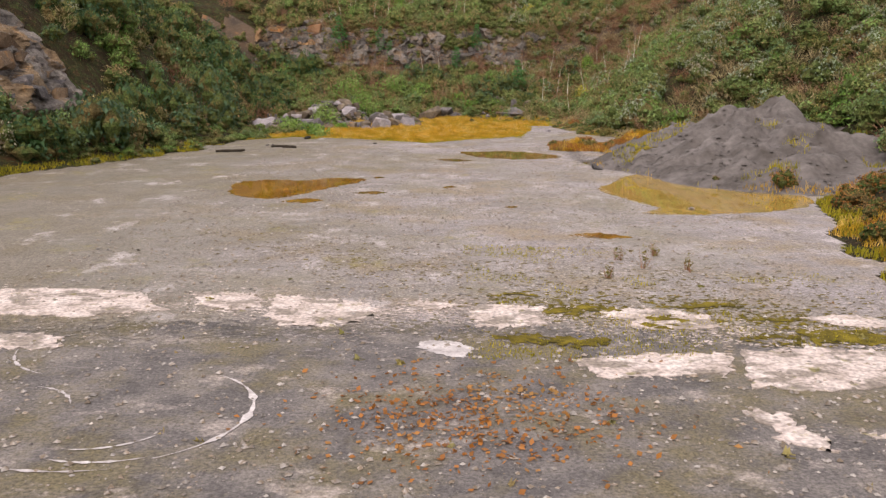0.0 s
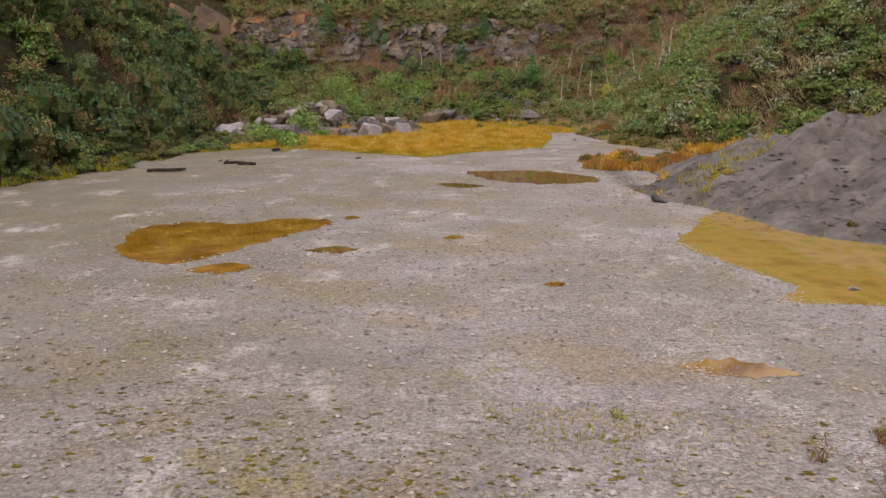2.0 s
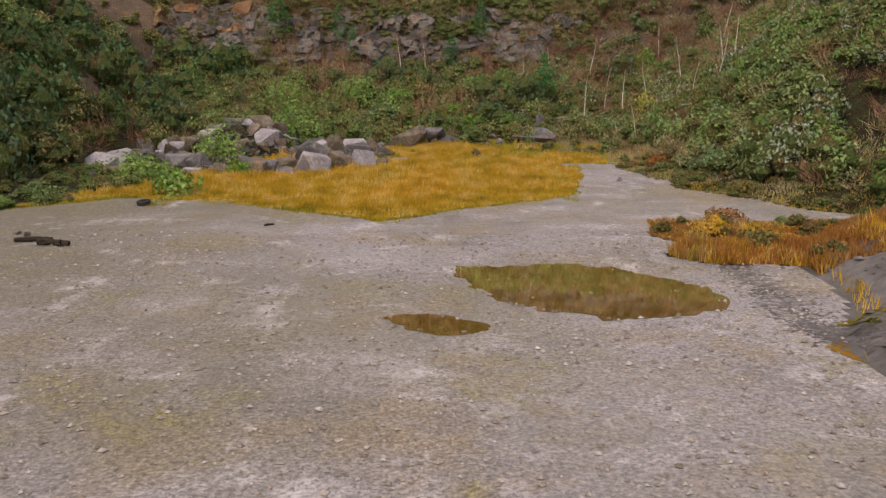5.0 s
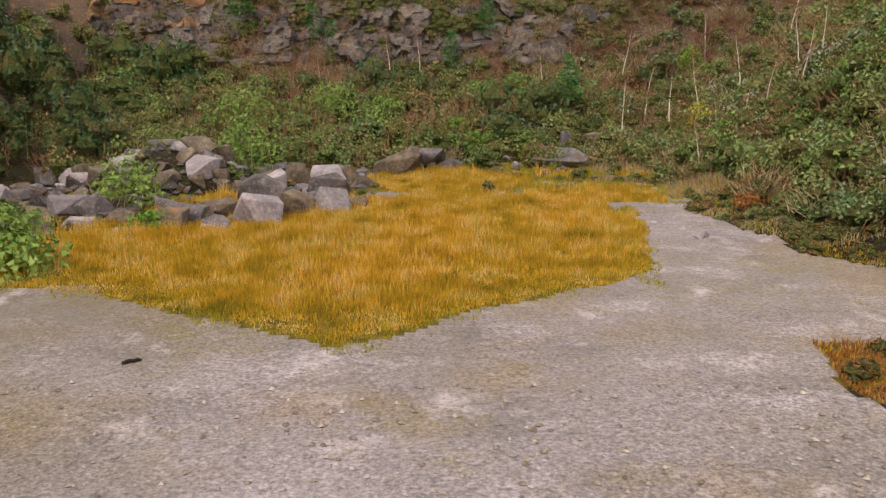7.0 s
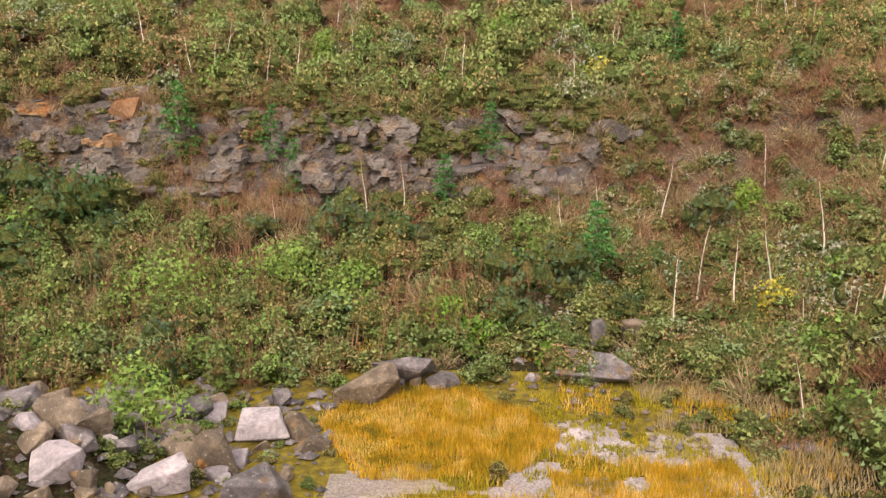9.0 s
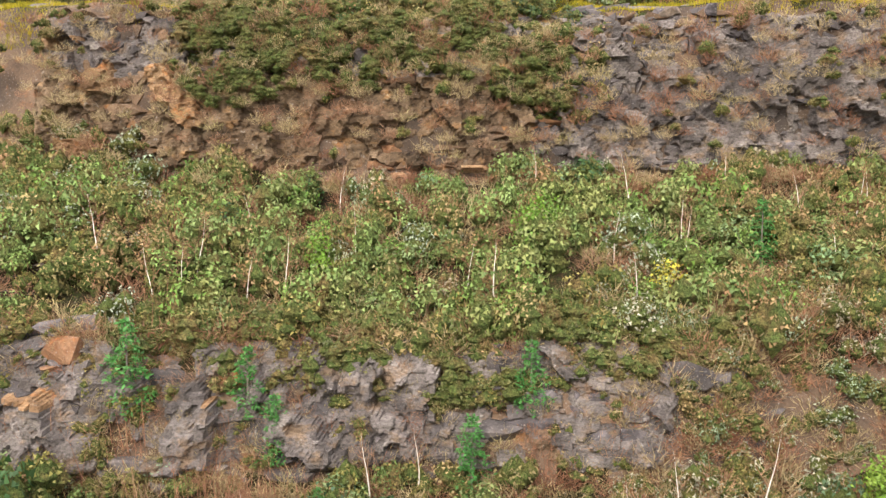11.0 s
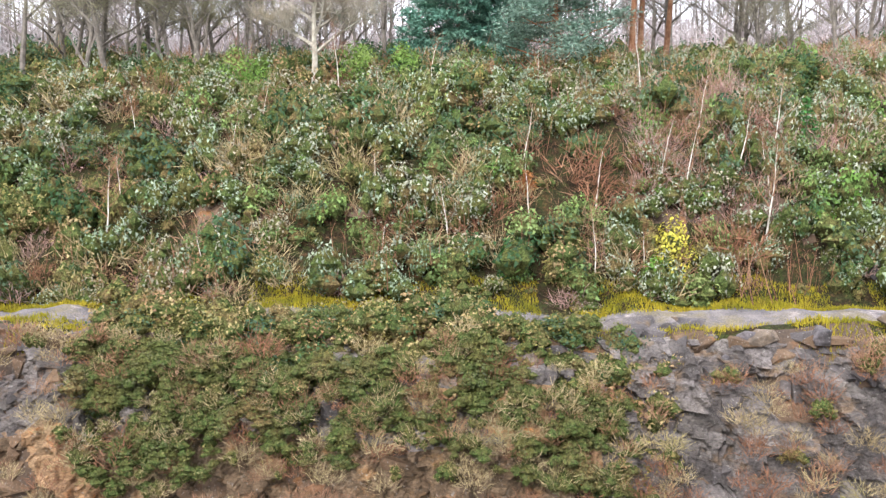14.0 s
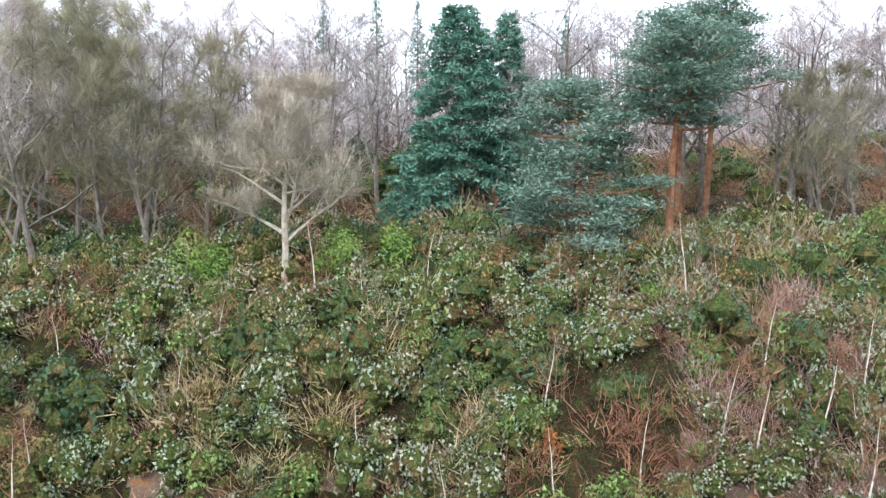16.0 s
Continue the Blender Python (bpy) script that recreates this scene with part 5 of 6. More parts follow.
strewn("gravel", 46000, (-13, 15, 9, 74), lambda x, y: on_floor(x, y) & ~in_puddle(x, y) & (rng.random(len(x)) < 0.25 + wave_noise(x, y, 0.3)), 0.018, 0.1, PEBBLE, "loose gravel strewn over the quarry floor", "gravel")
strewn("pile_rubble", 1500, (-20, -3, 91, 112), lambda x, y: ~on_floor(x, y) & ~rush_bed(x, y), 0.1, 0.5, STONE_GREY, "small broken stone between the boulders", "rubble")
strewn("scree_stones", 1600, (-4, 16, 104, 131), lambda x, y: ~rush_bed(x, y), 0.05, 0.35, STONE_BROWN, "loose brown stones on the scree", "scree")
strewn("west_scree", 1200, (-27, -17, 136, 148), lambda x, y: x < 0, 0.06, 0.35, STONE_BROWN, "red-brown stones on the upper scree", "scree")
strewn("heap_stones", 2500, (10, 24, 44, 78), lambda x, y: mound(x, y) > 0.1, 0.04, 0.22, SPOIL, "grey stones lying on the spoil heap", "stones")

# fallen leaves and low weeds
lx, ly = rng.normal(1.6, 1.6, 900), rng.normal(14.6, 1.3, 900)
litter = leaves_at(np.stack([lx, ly, height(lx, ly) + 0.03], 1), 0.13, 0.0, 0.7)
litter[..., 2] = np.maximum(litter[..., 2], height(lx, ly)[:, None] + 0.02)
tagged(new("fallen_leaves", quick_mesh("fallen_leaves", litter.reshape(-1, 3), np.arange(3600).reshape(-1, 4), LEAF_RUST)), "rust-brown fallen leaves on the asphalt", "leaves", kind="stuff")
WEED = [leaf_template(26, 0.16, 0.22, 0.2, 5) for _ in range(3)]
scatter("low_weeds", WEED, spots(120, (-9, 13, 9, 32), lambda x, y, z: on_floor(x, y) & (wave_noise(x, y, 0.6) > 0.55), (0.4, 0.9)), LEAF_OLIVE, "small weeds in cracks of the floor", "weeds")
scatter("puddle_weeds", WEED, spots(22, (2.4, 8.2, 63.2, 67.6), lambda x, y, z: in_puddle(x, y), (0.3, 0.7)), LEAF_OLIVE, "small weeds standing in the shallow puddle", "weeds")
scatter("rusty_bramble", LEAFY_FINE, spots(150, (11.5, 27, 20, 48), lambda x, y, z: ~on_floor(x, y) & (mound(x, y) < 0.5), (0.35, 0.75), (0.7, 1.2)), LEAF_RUST, "rust-coloured brambles at the edge of the gravel", "bramble")
scatter("rusty_fringe", LEAFY_FINE, spots(110, (9.6, 19, 67, 100), lambda x, y, z: ~on_floor(x, y) & (mound(x, y) < 0.4), (0.3, 0.6), (0.6, 1.0)), LEAF_RUST, "rust-brown low growth at the floor's edge", "bramble")
blade_stuff("moss_tufts", blades(16000, (1.5, 14, 18, 31), lambda x, y: wave_noise(x, y, 0.7) > 0.6, (0.03, 0.12), 0.02), SEDGE, "short yellow-green tufts on the floor", "grass")

# ---- trees ----


def tube(segs, sides=5):
    """Tapered tubes for segments of start, end and two radii, as arrays of points and quads."""
    p, q = np.array([s[0] for s in segs]), np.array([s[1] for s in segs])
    r0, r1 = np.array([s[2] for s in segs]), np.array([s[3] for s in segs])
    d = q - p
    d /= np.linalg.norm(d, axis=1)[:, None] + 1e-9
    ref = np.where(np.abs(d[:, 2:]) > 0.9, [[1.0, 0, 0]], [[0, 0, 1.0]])
    u = np.cross(d, ref)
    u /= np.linalg.norm(u, axis=1)[:, None]
    w = np.cross(d, u)
    a = np.arange(sides) * 2 * np.pi / sides
    ring = np.cos(a)[None, :, None] * u[:, None] + np.sin(a)[None, :, None] * w[:, None]
    v = np.concatenate([p[:, None] + ring * r0[:, None, None], q[:, None] + ring * r1[:, None, None]], 1)
    k = np.arange(sides)
    f = np.stack([k, (k + 1) % sides, (k + 1) % sides + sides, k + sides], 1)
    faces = (f[None] + 2 * sides * np.arange(len(segs))[:, None, None]).reshape(-1, 4)
    return v.reshape(-1, 3), faces


def grow(r, p, d, length, radius, level, most, out, tips, bend=0.18, kids=(3, 5), rise=0.12, split=0.62):
    """One limb of four bent pieces that bears finer limbs."""
    n = 4
    pts = [p]
    for k in range(n):
        d = d + np.array([r.gauss(0, bend), r.gauss(0, bend), r.gauss(0, bend * 0.6) + rise * 0.3])
        d = d / np.linalg.norm(d)
        q = pts[-1] + d * length / n
        f0, f1 = 1 - 0.8 * k / n, 1 - 0.8 * (k + 1) / n
        out.append((pts[-1], q, radius * f0, radius * f1))
        pts.append(q)
    if level >= most:
        tips.append((pts[-1], d, length))
        tips.append((pts[2], d, length))
        return
    for k in range(r.randint(*kids)):
        f = r.uniform(0.35, 1.0)
        i = min(n - 1, int(f * n))
        o = pts[i] + (pts[i + 1] - pts[i]) * (f * n - i)
        a = r.uniform(0, 2 * math.pi)
        side = np.array([math.cos(a), math.sin(a), r.uniform(-0.1, 0.5)])
        nd = d * 0.5 + side * 0.8
        grow(r, o, nd / np.linalg.norm(nd), length * split * r.uniform(0.7, 1.1), radius * (1 - 0.7 * f) * 0.62 + 0.008, level + 1, most, out, tips, bend, kids, rise, split)


def twig_blades(r, tips, n, length, width):
    out = []
    for p, d, _ in tips:
        for _ in range(n):
            s = np.array([r.gauss(0, 1), r.gauss(0, 1), r.gauss(0, 1)])
            e = d * 0.7 + s * 0.5
            e = e / np.linalg.norm(e) * length * r.uniform(0.5, 1.2)
            w = np.cross(e, [0.3, 0.5, 0.8])
            w = w / (np.linalg.norm(w) + 1e-9) * width
            o = p + s * 0.12
            out.append([o - w, o + w, o + e])
    return np.array(out)


def bare_tree(seed, tall, bark, twig, label, category, name, trunk_r=0.16, limbs=7, kids=(3, 4), first=0.3, twigs=9, twig_len=0.9, lean=0.05, most=2, spread=0.9, width=0.012, limb_bark=None):
    """Trunk, each main limb, and a crown of fine twigs."""
    r = random.Random(seed)
    root = thing(name, label, category)
    n, p, d = 7, np.zeros(3), np.array([r.gauss(0, lean), r.gauss(0, lean), 1.0])
    p = np.array([0, 0, -0.3])
    pts, segs = [p], []
    for k in range(n):
        d = d + np.array([r.gauss(0, 0.06), r.gauss(0, 0.06), 0.05])
        d /= np.linalg.norm(d)
        q = pts[-1] + d * tall / n
        segs.append((pts[-1], q, trunk_r * (1 - 0.9 * k / n), trunk_r * (1 - 0.9 * (k + 1) / n)))
        pts.append(q)
    v, f = tube(segs, 7)
    mesh_part("trunk", quick_mesh("trunk", v, f, bark), root)
    tips = []
    for k in range(limbs):
        g = first + (1 - first) * (k + 0.5) / limbs
        i = min(n - 1, int(g * n))
        o = pts[i] + (pts[i + 1] - pts[i]) * (g * n - i)
        a = k * 2.4 + r.uniform(-0.5, 0.5)
        out = []
        dd = np.array([math.cos(a) * spread, math.sin(a) * spread, r.uniform(0.4, 0.9)])
        grow(r, o, dd / np.linalg.norm(dd), tall * 0.36 * (1.15 - 0.7 * g) * r.uniform(0.8, 1.2), trunk_r * (1 - 0.85 * g) * 0.7 + 0.01, 0, most, out, tips, kids=kids)
        v, f = tube(out, 3)
        mesh_part("limb", quick_mesh("limb", v, f, limb_bark or bark), root)
    tips.append((pts[-1], d, 1))
    t = twig_blades(r, tips, twigs, twig_len, width)
    mesh_part("crown", quick_mesh("crown", t.reshape(-1, 3), np.arange(len(t) * 3).reshape(-1, 3), twig), root, "haze of fine bare twigs")
    return root


def fir_tree(seed, tall, wide, mat, label, name="fir_tree", leaf=0.2, density=1.0, first=0.06, power=0.8):
    """Trunk and boughs in whorls that droop, covered in short needles."""
    r = random.Random(seed)
    root = thing(name, label, "conifer")
    v, f = tube([(np.array([0, 0, -0.3]), np.array([0, 0, tall]), 0.016 * tall + 0.02, 0.01)], 6)
    mesh_part("trunk", quick_mesh("trunk", v, f, GREY_BARK), root)
    centres = []
    rows = max(7, int(tall * 2.6))
    for k in range(rows):
        g = first + (1 - first) * k / rows
        reach = wide * (1 - g) ** power * r.uniform(0.75, 1.1) + 0.1
        for j in range(7):
            a = r.uniform(0, 2 * math.pi)
            for m in range(int((5 + 9 * reach) * density)):
                t = r.random() ** 0.4
                z = g * tall - 0.22 * reach * t * t + r.gauss(0, 0.05)
                centres.append((math.cos(a) * reach * t + r.gauss(0, 0.07 * reach), math.sin(a) * reach * t + r.gauss(0, 0.07 * reach), z))
    q = leaves_at(np.array(centres), leaf, 0.5, 0.4)
    mesh_part("crown", quick_mesh("crown", q.reshape(-1, 3), np.arange(len(q) * 4).reshape(-1, 4), mat), root)
    return root


def pine_tree(seed, tall, label, clouds, reach, first=0.5):
    """A red trunk with a few crooked limbs, each under flat clouds of needles."""
    r = random.Random(seed)
    root = thing("pine_tree", label, "pine")
    pts, p, segs = [], np.array([0, 0, -0.3]), []
    d = np.array([0.02, 0, 1.0])
    pts.append(p)
    for k in range(6):
        d = d + np.array([r.gauss(0, 0.05), r.gauss(0, 0.05), 0])
        q = pts[-1] + d / np.linalg.norm(d) * tall / 6
        segs.append((pts[-1], q, 0.33 * (1 - 0.12 * k), 0.33 * (1 - 0.12 * (k + 1))))
        pts.append(q)
    v, f = tube(segs, 8)
    mesh_part("trunk", quick_mesh("trunk", v, f, PINE_BARK), root, "orange-red flaking bark")
    for k in range(clouds):
        g = first + (1 - first) * (k + 0.6) / clouds
        i = min(5, int(g * 6))
        o = pts[i] + (pts[i + 1] - pts[i]) * (g * 6 - i)
        a = k * 2.2 + r.uniform(-0.4, 0.4)
        ln = reach * (1.05 - 0.6 * ((g - first) / (1 - first)) ** 2) * r.uniform(0.6, 1.1)
        e = o + np.array([math.cos(a) * ln, math.sin(a) * ln, r.uniform(0.2, 0.9)])
        mid = (o + e) / 2 + np.array([0, 0, -0.2])
        v, f = tube([(o, mid, 0.12, 0.08), (mid, e, 0.08, 0.03)], 5)
        limb = mesh_part("limb", quick_mesh("limb", v, f, PINE_BARK), root)
        c = []
        for m in range(5):
            h = e + (o - e) * r.uniform(0, 0.75) + np.array([r.gauss(0, 0.6), r.gauss(0, 0.6), r.uniform(0.1, 0.7)])
            c.append(h + rng.normal(size=(210, 3)) * np.array([0.85, 0.85, 0.2]))
        q = leaves_at(np.concatenate(c), 0.34, -0.4, 0.35)
        mesh_part("needle_cloud", quick_mesh("needle_cloud", q.reshape(-1, 3), np.arange(len(q) * 4).reshape(-1, 4), PINE_NEEDLES), limb)
    return root


def stand(ob, x, y, rot=0.0, s=1.0, z=None):
    ob.matrix_basis = pose(x, y, zat(x, y) if z is None else z, 0, 0, rot) @ Matrix.Scale(s, 4)
    return ob


def plant(kinds, rows, group):
    """The first use of each kind is the built one; the others are copies."""
    used = set()
    for k, (x, y, s) in enumerate(rows):
        ob = kinds[k % len(kinds)]
        tagged(ob, group=group)
        m = pose(x, y, zat(x, y), 0, 0, 77.0 * k) @ Matrix.Scale(s, 4)
        if k % len(kinds) in used:
            copy_thing(ob, m)
            made = None
        else:
            used.add(k % len(kinds))
            pending.append((ob, m))
    for ob, m in pending:
        ob.matrix_basis = m
    pending.clear()


pending = []

BIRCH = "slender white-barked birch sapling with bare russet twigs"
birches = [bare_tree(60 + i, 5.2, BIRCH_BARK, TWIG_RED, BIRCH, "birch", "birch_tree", 0.065, 6, (2, 3), 0.35, 8, 0.6, 0.1, 1, 0.4, 0.008, TWIG_RED) for i in range(4)]
rr = random.Random(4)
birch_rows = [(13.0, 115.7, 1.0), (-3.8, 129, 0.8), (-1.4, 129.6, 0.8), (-9.2, 126, 0.6), (15.2, 120, 0.9), (19, 119, 1.0), (22, 120, 1.1), (24.5, 116, 1.0), (20.3, 111, 0.9), (8.6, 126, 0.7), (11, 128, 0.7),
              (-21, 138.6, 1.0), (-6, 140, 0.8), (-9.4, 136.5, 0.9), (18, 146, 0.8), (5.6, 146.5, 0.9), (10.5, 136.5, 0.8), (-15, 138, 0.8), (1.0, 138.0, 0.7), (14, 140, 0.8), (21.5, 141.5, 0.9),
              (17.4, 165.4, 1.2), (14.2, 164.6, 1.15), (12.8, 165.6, 1.0), (4.4, 163.8, 0.9), (18.8, 163.2, 1.3), (21, 168, 1.1), (16, 169, 1.0), (-5, 161.2, 0.7), (-16, 161, 0.8), (8, 161.2, 0.8), (10.8, 160.6, 0.7)]
birch_rows += [(rr.uniform(-26, 34), rr.uniform(135, 149), rr.uniform(0.6, 1.0)) for _ in range(16)] + [(rr.uniform(-26, 30), rr.uniform(161, 176), rr.uniform(0.7, 1.2)) for _ in range(18)] + [(rr.uniform(14, 34), rr.uniform(104, 130), rr.uniform(0.6, 1.1)) for _ in range(14)]
plant(birches, birch_rows, "birches on the quarry slopes")

FIR = "young bright green fir on the quarry slope"
firs = [fir_tree(80 + i, 4.4, 1.35, FIR_NEEDLES, FIR, leaf=0.24, density=1.5) for i in range(3)]
plant(firs, [(9.8, 121.6, 1.15), (1.2, 130.2, 1.0), (-16.6, 131.4, 1.15), (-10.4, 131.6, 0.9), (-8.8, 130.6, 0.8), (4.3, 132.2, 0.9), (18.5, 140, 1.0), (-6.0, 127.0, 0.55), (23, 168, 1.0), (2.6, 160.9, 0.6)], "young firs on the slopes")

PINE = "tall Scots pine with a red trunk and flat crown"
stand(pine_tree(5, 15.5, PINE, 17, 5.0, 0.58), 14.0, 183, 0)
stand(pine_tree(6, 17.5, PINE, 17, 5.4, 0.6), 18.4, 191, 100)
stand(pine_tree(7, 16.0, PINE, 10, 3.6, 0.66), 15.6, 188, 200)
stand(pine_tree(8, 12.5, "broad low-branched pine in front of the wood", 30, 5.6, 0.04), 7.6, 180, 40)
stand(fir_tree(9, 19.0, 5.4, CYPRESS, "massive dark green cypress at the wood's edge", "cypress_tree", 0.42, 3.2, 0.0, 0.36), -1.0, 200, 0)
stand(fir_tree(10, 18.5, 3.6, CYPRESS, "dark green cypress beside a taller one", "cypress_tree", 0.42, 2.2, 0.0, 0.45), 3.4, 204, 50)
stand(fir_tree(11, 7.0, 2.6, CYPRESS, "low dark green cypress at the wood's edge", "cypress_tree", 0.4, 1.4, 0.0, 0.6), -5.4, 190, 50)
larch = [fir_tree(14 + i, 24.0, 3.4, PINE_NEEDLES, "tall sparse fir on the skyline", "fir_tree", 0.5, 0.35, 0.3) for i in range(2)]
plant(larch, [(-24, 262, 1.0), (-16, 268, 1.05), (-9, 266, 1.0), (8, 275, 0.95), (16, 270, 0.9), (30, 280, 0.9), (-2, 285, 1.0)], "skyline firs")

stand(bare_tree(30, 13.0, PALE_BARK, TWIG_PALE, "pale lichen-covered bare tree above the thicket", "tree", "bare_tree", 0.3, 15, (4, 6), 0.28, 26, 1.0, 0.03, 2, 1.2, 0.012), -11.8, 175.5, 30)
BARE = "leafless grey woodland tree above the quarry"
woods_kinds = [bare_tree(33 + i, 17.0, GREY_BARK, TWIG_GREY, BARE, "tree", "bare_tree", 0.27, 9, (2, 4), 0.2, 16, 1.4, 0.04, 2, 0.75, 0.014) for i in range(4)]
wr = random.Random(12)
rows = [(-29, 178, 1.0), (-23, 181, 0.95), (-33, 186, 1.05), (-18, 188, 1.0), (-26, 192, 1.0), (-13, 196, 1.0), (25.5, 193, 1.0), (30, 199, 1.0), (35, 203, 1.1), (40, 197, 1.0), (21, 202, 1.05), (-9, 205, 1.05), (-38, 182, 1.0), (44, 208, 1.0), (33, 188, 0.9)]
rows += [(wr.uniform(-62, 68), wr.uniform(198, 240), wr.uniform(0.9, 1.25)) for _ in range(42)]
plant(woods_kinds, rows, "bare trees of the wood")
mossy_kinds = [bare_tree(50 + i, 15.0, GREY_BARK, TWIG_MOSSY, "mossy ivy-hung bare tree at the wood's edge", "tree", "bare_tree", 0.2, 11, (3, 4), 0.08, 24, 1.3, 0.04, 2, 0.55, 0.016) for i in range(3)]
plant(mossy_kinds, [(-21.5, 179, 0.9), (-25, 180, 1.0), (-28, 182, 1.05), (-32, 181, 1.1), (-35, 185, 1.1), (-19, 183, 0.9), (-30, 190, 1.15), (-23, 188, 1.1), (-38, 190, 1.2), (26, 186, 0.75), (30, 190, 0.8)], "mossy trees at the wood's edge")


def far_wood(n):
    """The wood behind, where single trees merge."""
    segs, tips, r = [], [], random.Random(8)
    for _ in range(n):
        x, y = r.uniform(-120, 130), r.uniform(238, 330)
        o = np.array([x, y, zat(x, y) - 0.5])
        t = r.uniform(13, 20)
        d = np.array([r.gauss(0, 0.05), r.gauss(0, 0.05), 1.0])
        segs.append((o, o + d * t, 0.25, 0.04))
        for k in range(9):
            g = r.uniform(0.08, 1.0)
            a = r.uniform(0, 6.28)
            p = o + d * t * g
            e = np.array([math.cos(a), math.sin(a), r.uniform(0.5, 1.2)])
            ln = t * 0.28 * r.uniform(0.6, 1.1)
            segs.append((p, p + e * ln, 0.09, 0.02))
            tips += [(p + e * ln, e / np.linalg.norm(e), 1), (p + e * ln * 0.5, e / np.linalg.norm(e), 1)]
    v, f = tube(segs, 4)
    tagged(new("far_trunks", quick_mesh("far_trunks", v, f, GREY_BARK)), "grey trunks and limbs of the wood behind", "wood", kind="stuff")
    t = twig_blades(r, tips, 10, 2.4, 0.03)
    tagged(new("far_twigs", quick_mesh("far_twigs", t.reshape(-1, 3), np.arange(len(t) * 3).reshape(-1, 3), TWIG_GREY)), "hazy bare twigs of the wood behind", "wood", kind="stuff")


far_wood(520)


# ---- single shrubs that stand out ----
def shrub(x, y, s, tall, mat, label, n=420, leaf=0.2, stems=TWIG_TAN):
    root = thing("shrub", label, "shrub")
    st = stalk_template(9, tall * 0.9, s * 0.7, 0.04, 0.3)
    mesh_part("branchwork", quick_mesh("branchwork", st.reshape(-1, 3), np.arange(len(st) * 3).reshape(-1, 3), stems), root)["kind"] = "stuff"
    q = leaf_template(n * 2, leaf, s, tall, 12)
    mesh_part("crown", quick_mesh("crown", q.reshape(-1, 3), np.arange(len(q) * 3).reshape(-1, 3), mat), root)
    return stand(root, x, y)


shrub(12.6, 160.8, 1.9, 3.8, LEAF_YELLOW, "yellow-leaved sapling beside the upper track", 420)
shrub(11.4, 160.2, 1.0, 2.0, LEAF_FRESH, "bright green bush beside the upper track")
shrub(18.6, 117.5, 1.3, 2.4, LEAF_YELLOW, "yellow autumn bush on the slope")
shrub(20.4, 128.0, 1.4, 2.4, LEAF_FRESH, "yellow-green bush on the slope")
shrub(4.1, 165.8, 0.7, 1.6, LEAF_RUST, "small red-leaved bush in the thicket", 160)
shrub(-14.6, 142.5, 1.8, 2.4, LEAF_DARK, "dark green holly bush beside the scree")
shrub(-7.5, 139.5, 1.8, 2.6, LEAF_FRESH, "bright green bush below the upper face")
shrub(5.4, 142.6, 2.0, 3.0, LEAF_FRESH, "bright green bush below the upper face")
shrub(12.6, 138.5, 1.6, 2.2, LEAF_YELLOW, "yellowing bush below the upper face", 300)
shrub(1.0, 117.0, 2.0, 1.6, LEAF_FRESH, "fresh green fern clump behind the boulders")
shrub(3.0, 116.0, 1.4, 1.2, LEAF_FRESH, "fresh green fern clump behind the boulders")
shrub(6.4, 113.6, 0.9, 1.1, LEAF_FRESH, "fresh green bush among the stones", 200)
shrub(-13.6, 95.5, 2.0, 2.2, LEAF_MID, "green bush growing through the stone heap")
shrub(-11.0, 91.0, 1.2, 0.9, LEAF_FRESH, "low green bush at the edge of the rushes", 220)
shrub(-10.2, 104.0, 2.4, 2.8, LEAF_MID, "large green bush behind the stone heap")
shrub(-16.0, 88.5, 2.4, 1.5, LEAF_MID, "spreading bramble at the edge of the gravel")
shrub(-13.0, 84.2, 2.0, 1.1, LEAF_MID, "spreading bramble beside the old tyre")
shrub(-17.5, 177.0, 2.6, 3.8, LEAF_MID, "ivy-green bush at the foot of the wood", 900)
shrub(-8.0, 177.0, 2.4, 3.6, LEAF_MID, "ivy-green bush at the foot of the wood", 900)
shrub(-5.0, 178.5, 2.2, 3.0, LEAF_MID, "ivy-green bush at the foot of the wood", 700)
shrub(-8.0, 120.0, 3.0, 3.2, LEAF_MID, "large green thicket below the crag", 700)
shrub(-3.4, 119.0, 2.6, 2.6, LEAF_MID, "large green thicket below the crag", 600)
shrub(-13.5, 118.0, 3.0, 3.2, LEAF_MID, "large green thicket below the crag", 700)
for k, (x, y) in enumerate(((12.8, 76.8), (11.6, 74.2), (16.2, 84.5), (14.4, 95.4), (16.4, 99.6), (12.4, 71.0))):
    shrub(x, y, 1.0, 0.7, (LEAF_RUST, RUSH, LEAF_OLIVE)[k % 3], "low rusty bramble at the edge of the gravel", 260, 0.14)
for x, y, h in ((7.6, 27.4, 0.9), (7.0, 28.6, 0.5), (6.2, 26.0, 0.4), (8.4, 29.4, 0.5), (9.0, 27.0, 0.6)):
    shrub(x, y, 0.22, h, LEAF_OLIVE, "thin brown weed stem standing on the gravel", 30, 0.08, TWIG_RED)


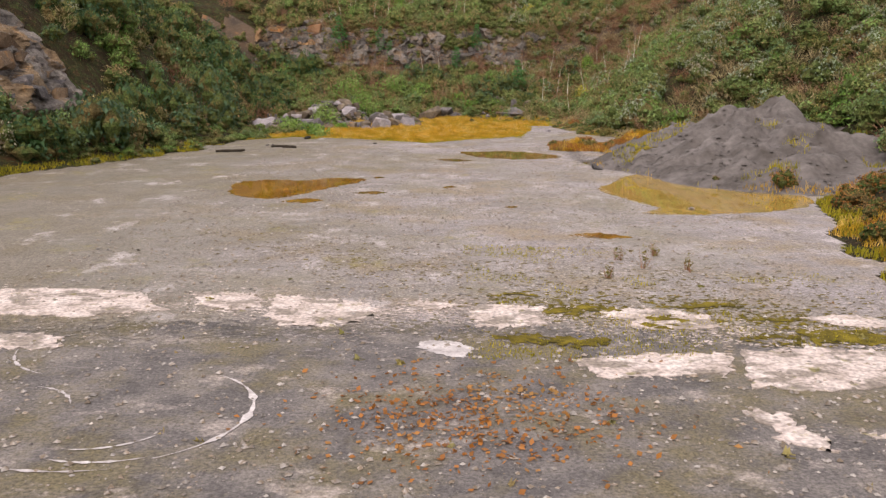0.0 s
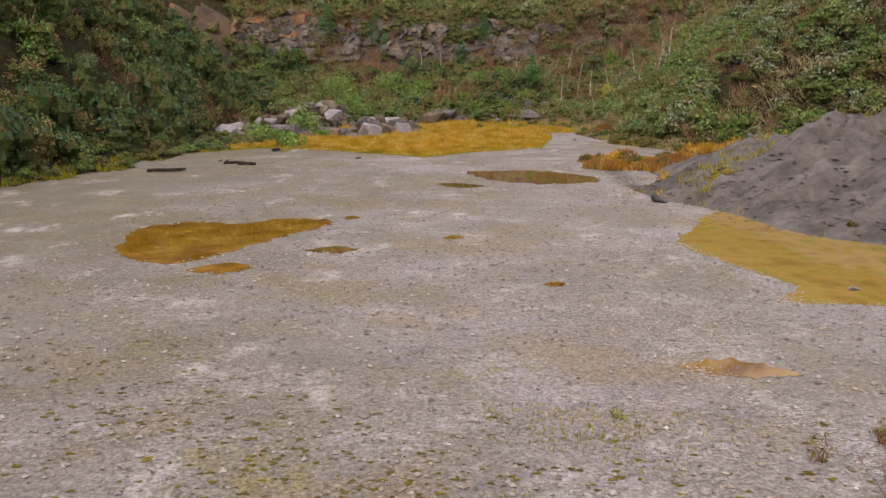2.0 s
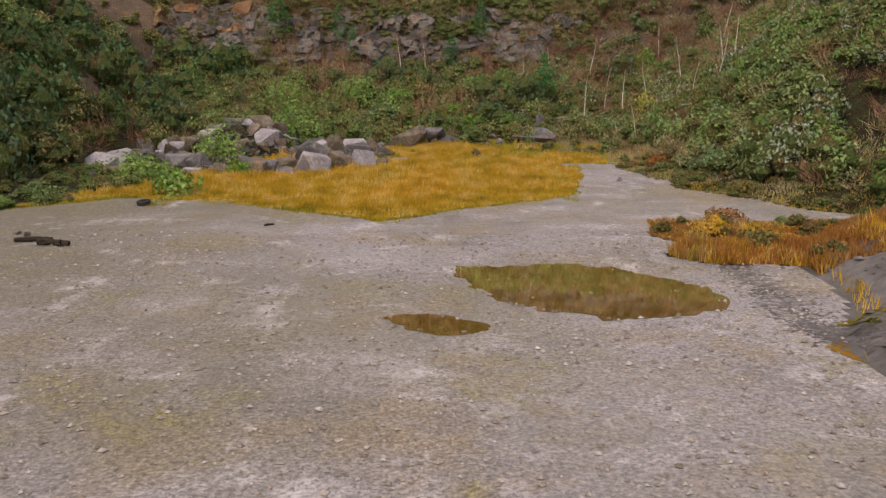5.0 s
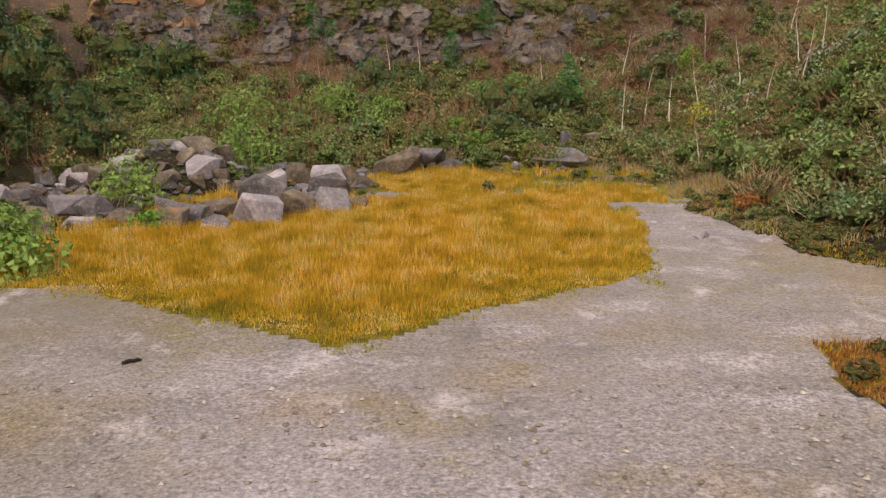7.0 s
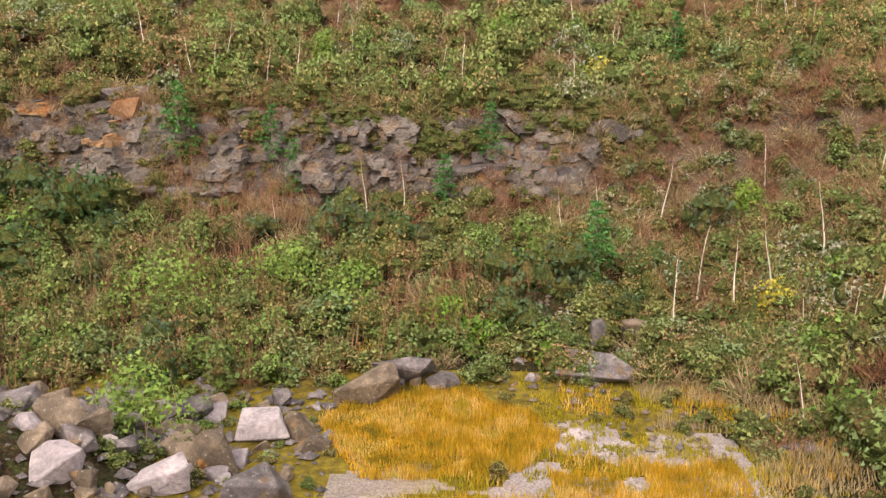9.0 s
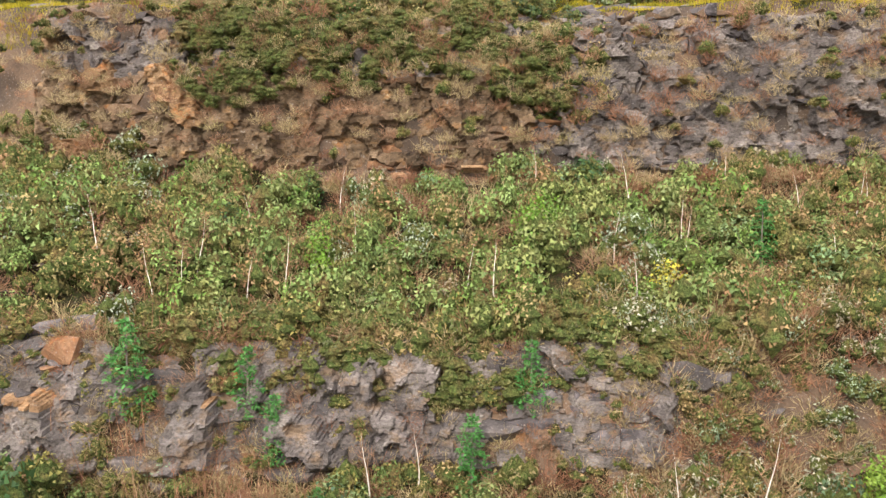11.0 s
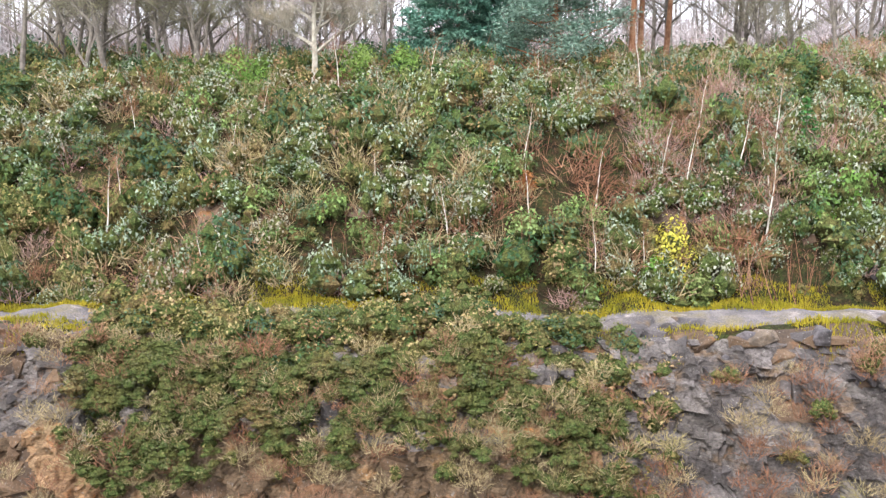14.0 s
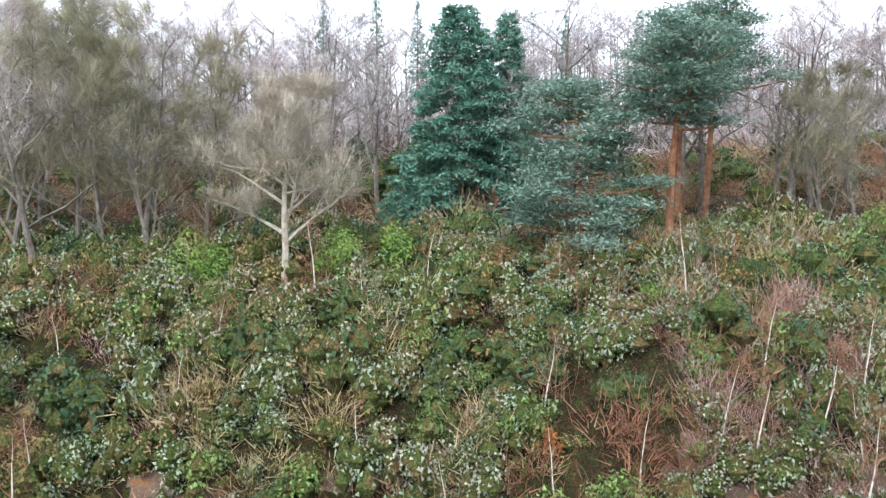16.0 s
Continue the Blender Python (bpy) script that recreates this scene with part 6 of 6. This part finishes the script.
# ---- left things ----
def tyre(x, y):
    root = thing("tyre", "old black car tyre lying at the edge of the grass", "tyre")
    bm = bmesh.new()
    ring = [(0.19, 0.03), (0.24, 0.0), (0.29, 0.02), (0.31, 0.06), (0.31, 0.16), (0.29, 0.2), (0.24, 0.22), (0.19, 0.19), (0.2, 0.11)]
    n = 36
    vs = [[bm.verts.new((r * math.cos(2 * math.pi * k / n), r * math.sin(2 * math.pi * k / n), z)) for r, z in ring] for k in range(n)]
    for k in range(n):
        for j in range(len(ring)):
            j2 = (j + 1) % len(ring)
            bm.faces.new((vs[k][j], vs[(k + 1) % n][j], vs[(k + 1) % n][j2], vs[k][j2]))
    bmesh.ops.recalc_face_normals(bm, faces=bm.faces)
    part("casing", bm, RUBBER, root)
    bm = bmesh.new()
    for k in range(36):
        bmesh.ops.create_cube(bm, size=1.0, matrix=pose(0, 0, 0.11, 0, 0, k * 10) @ Matrix.Translation((0.312, 0, 0)) @ Matrix.Diagonal((0.014, 0.03, 0.13, 1)))
    part("tread", bm, RUBBER, root)
    root.matrix_basis = pose(x, y, zat(x, y) + 0.02, 6, -5, 0)


tyre(-12.9, 80.2)


def log(x, y, length, r0, rot, seed, label):
    root = thing("log", label, "log")
    r = random.Random(seed)
    p, segs = np.array([-length / 2, 0, r0]), []
    for k in range(5):
        q = p + np.array([length / 5, r.gauss(0, 0.06), r.gauss(0, 0.02)])
        segs.append((p, q, r0 * r.uniform(0.75, 1.05), r0 * r.uniform(0.7, 1.0)))
        p = q
    v, f = tube(segs, 8)
    mesh_part("stem", quick_mesh("stem", v, f, CHARRED), root)
    for a, b, w in (((0.1, 0, r0), (0.5, 0.35, r0 * 1.6), 0.5), ((-0.4, 0, r0), (-0.7, -0.3, r0 * 1.2), 0.4)):
        v, f = tube([(np.array(a) * length / 2, np.array(b) * length / 2, r0 * w, r0 * w * 0.4)], 6)
        mesh_part("branch_stub", quick_mesh("branch_stub", v, f, CHARRED), root)
    root.matrix_basis = pose(x, y, zat(x, y) - 0.02, 0, 0, rot)


BURNT = "charred piece of timber lying on the gravel"
log(-16.9, 67.2, 2.3, 0.11, 8, 1, BURNT)
log(-12.9, 70.9, 1.2, 0.15, -10, 2, BURNT)
log(-13.9, 71.6, 1.3, 0.1, 12, 3, BURNT)
log(-6.0, 75.2, 0.4, 0.05, 20, 4, BURNT)
log(-10.6, 30.0, 0.3, 0.04, 60, 5, "short dark stick lying on the gravel")
for k, (x, y, s) in enumerate(((10.7, 56.2, 0.8), (10.9, 90.2, 0.7), (-14.6, 72.6, 0.35), (-15.2, 73.0, 0.3), (12.6, 39.8, 0.3))):
    ob = tagged(new("stone", rubble_kinds[(4 * k) % 12]), "dark loose stone lying on the gravel", "stone", "loose stones on the floor")
    ob.matrix_basis = pose(x, y, zat(x, y) - 0.05 * s, 0, 0, 50 * k) @ Matrix.Scale(s, 4)
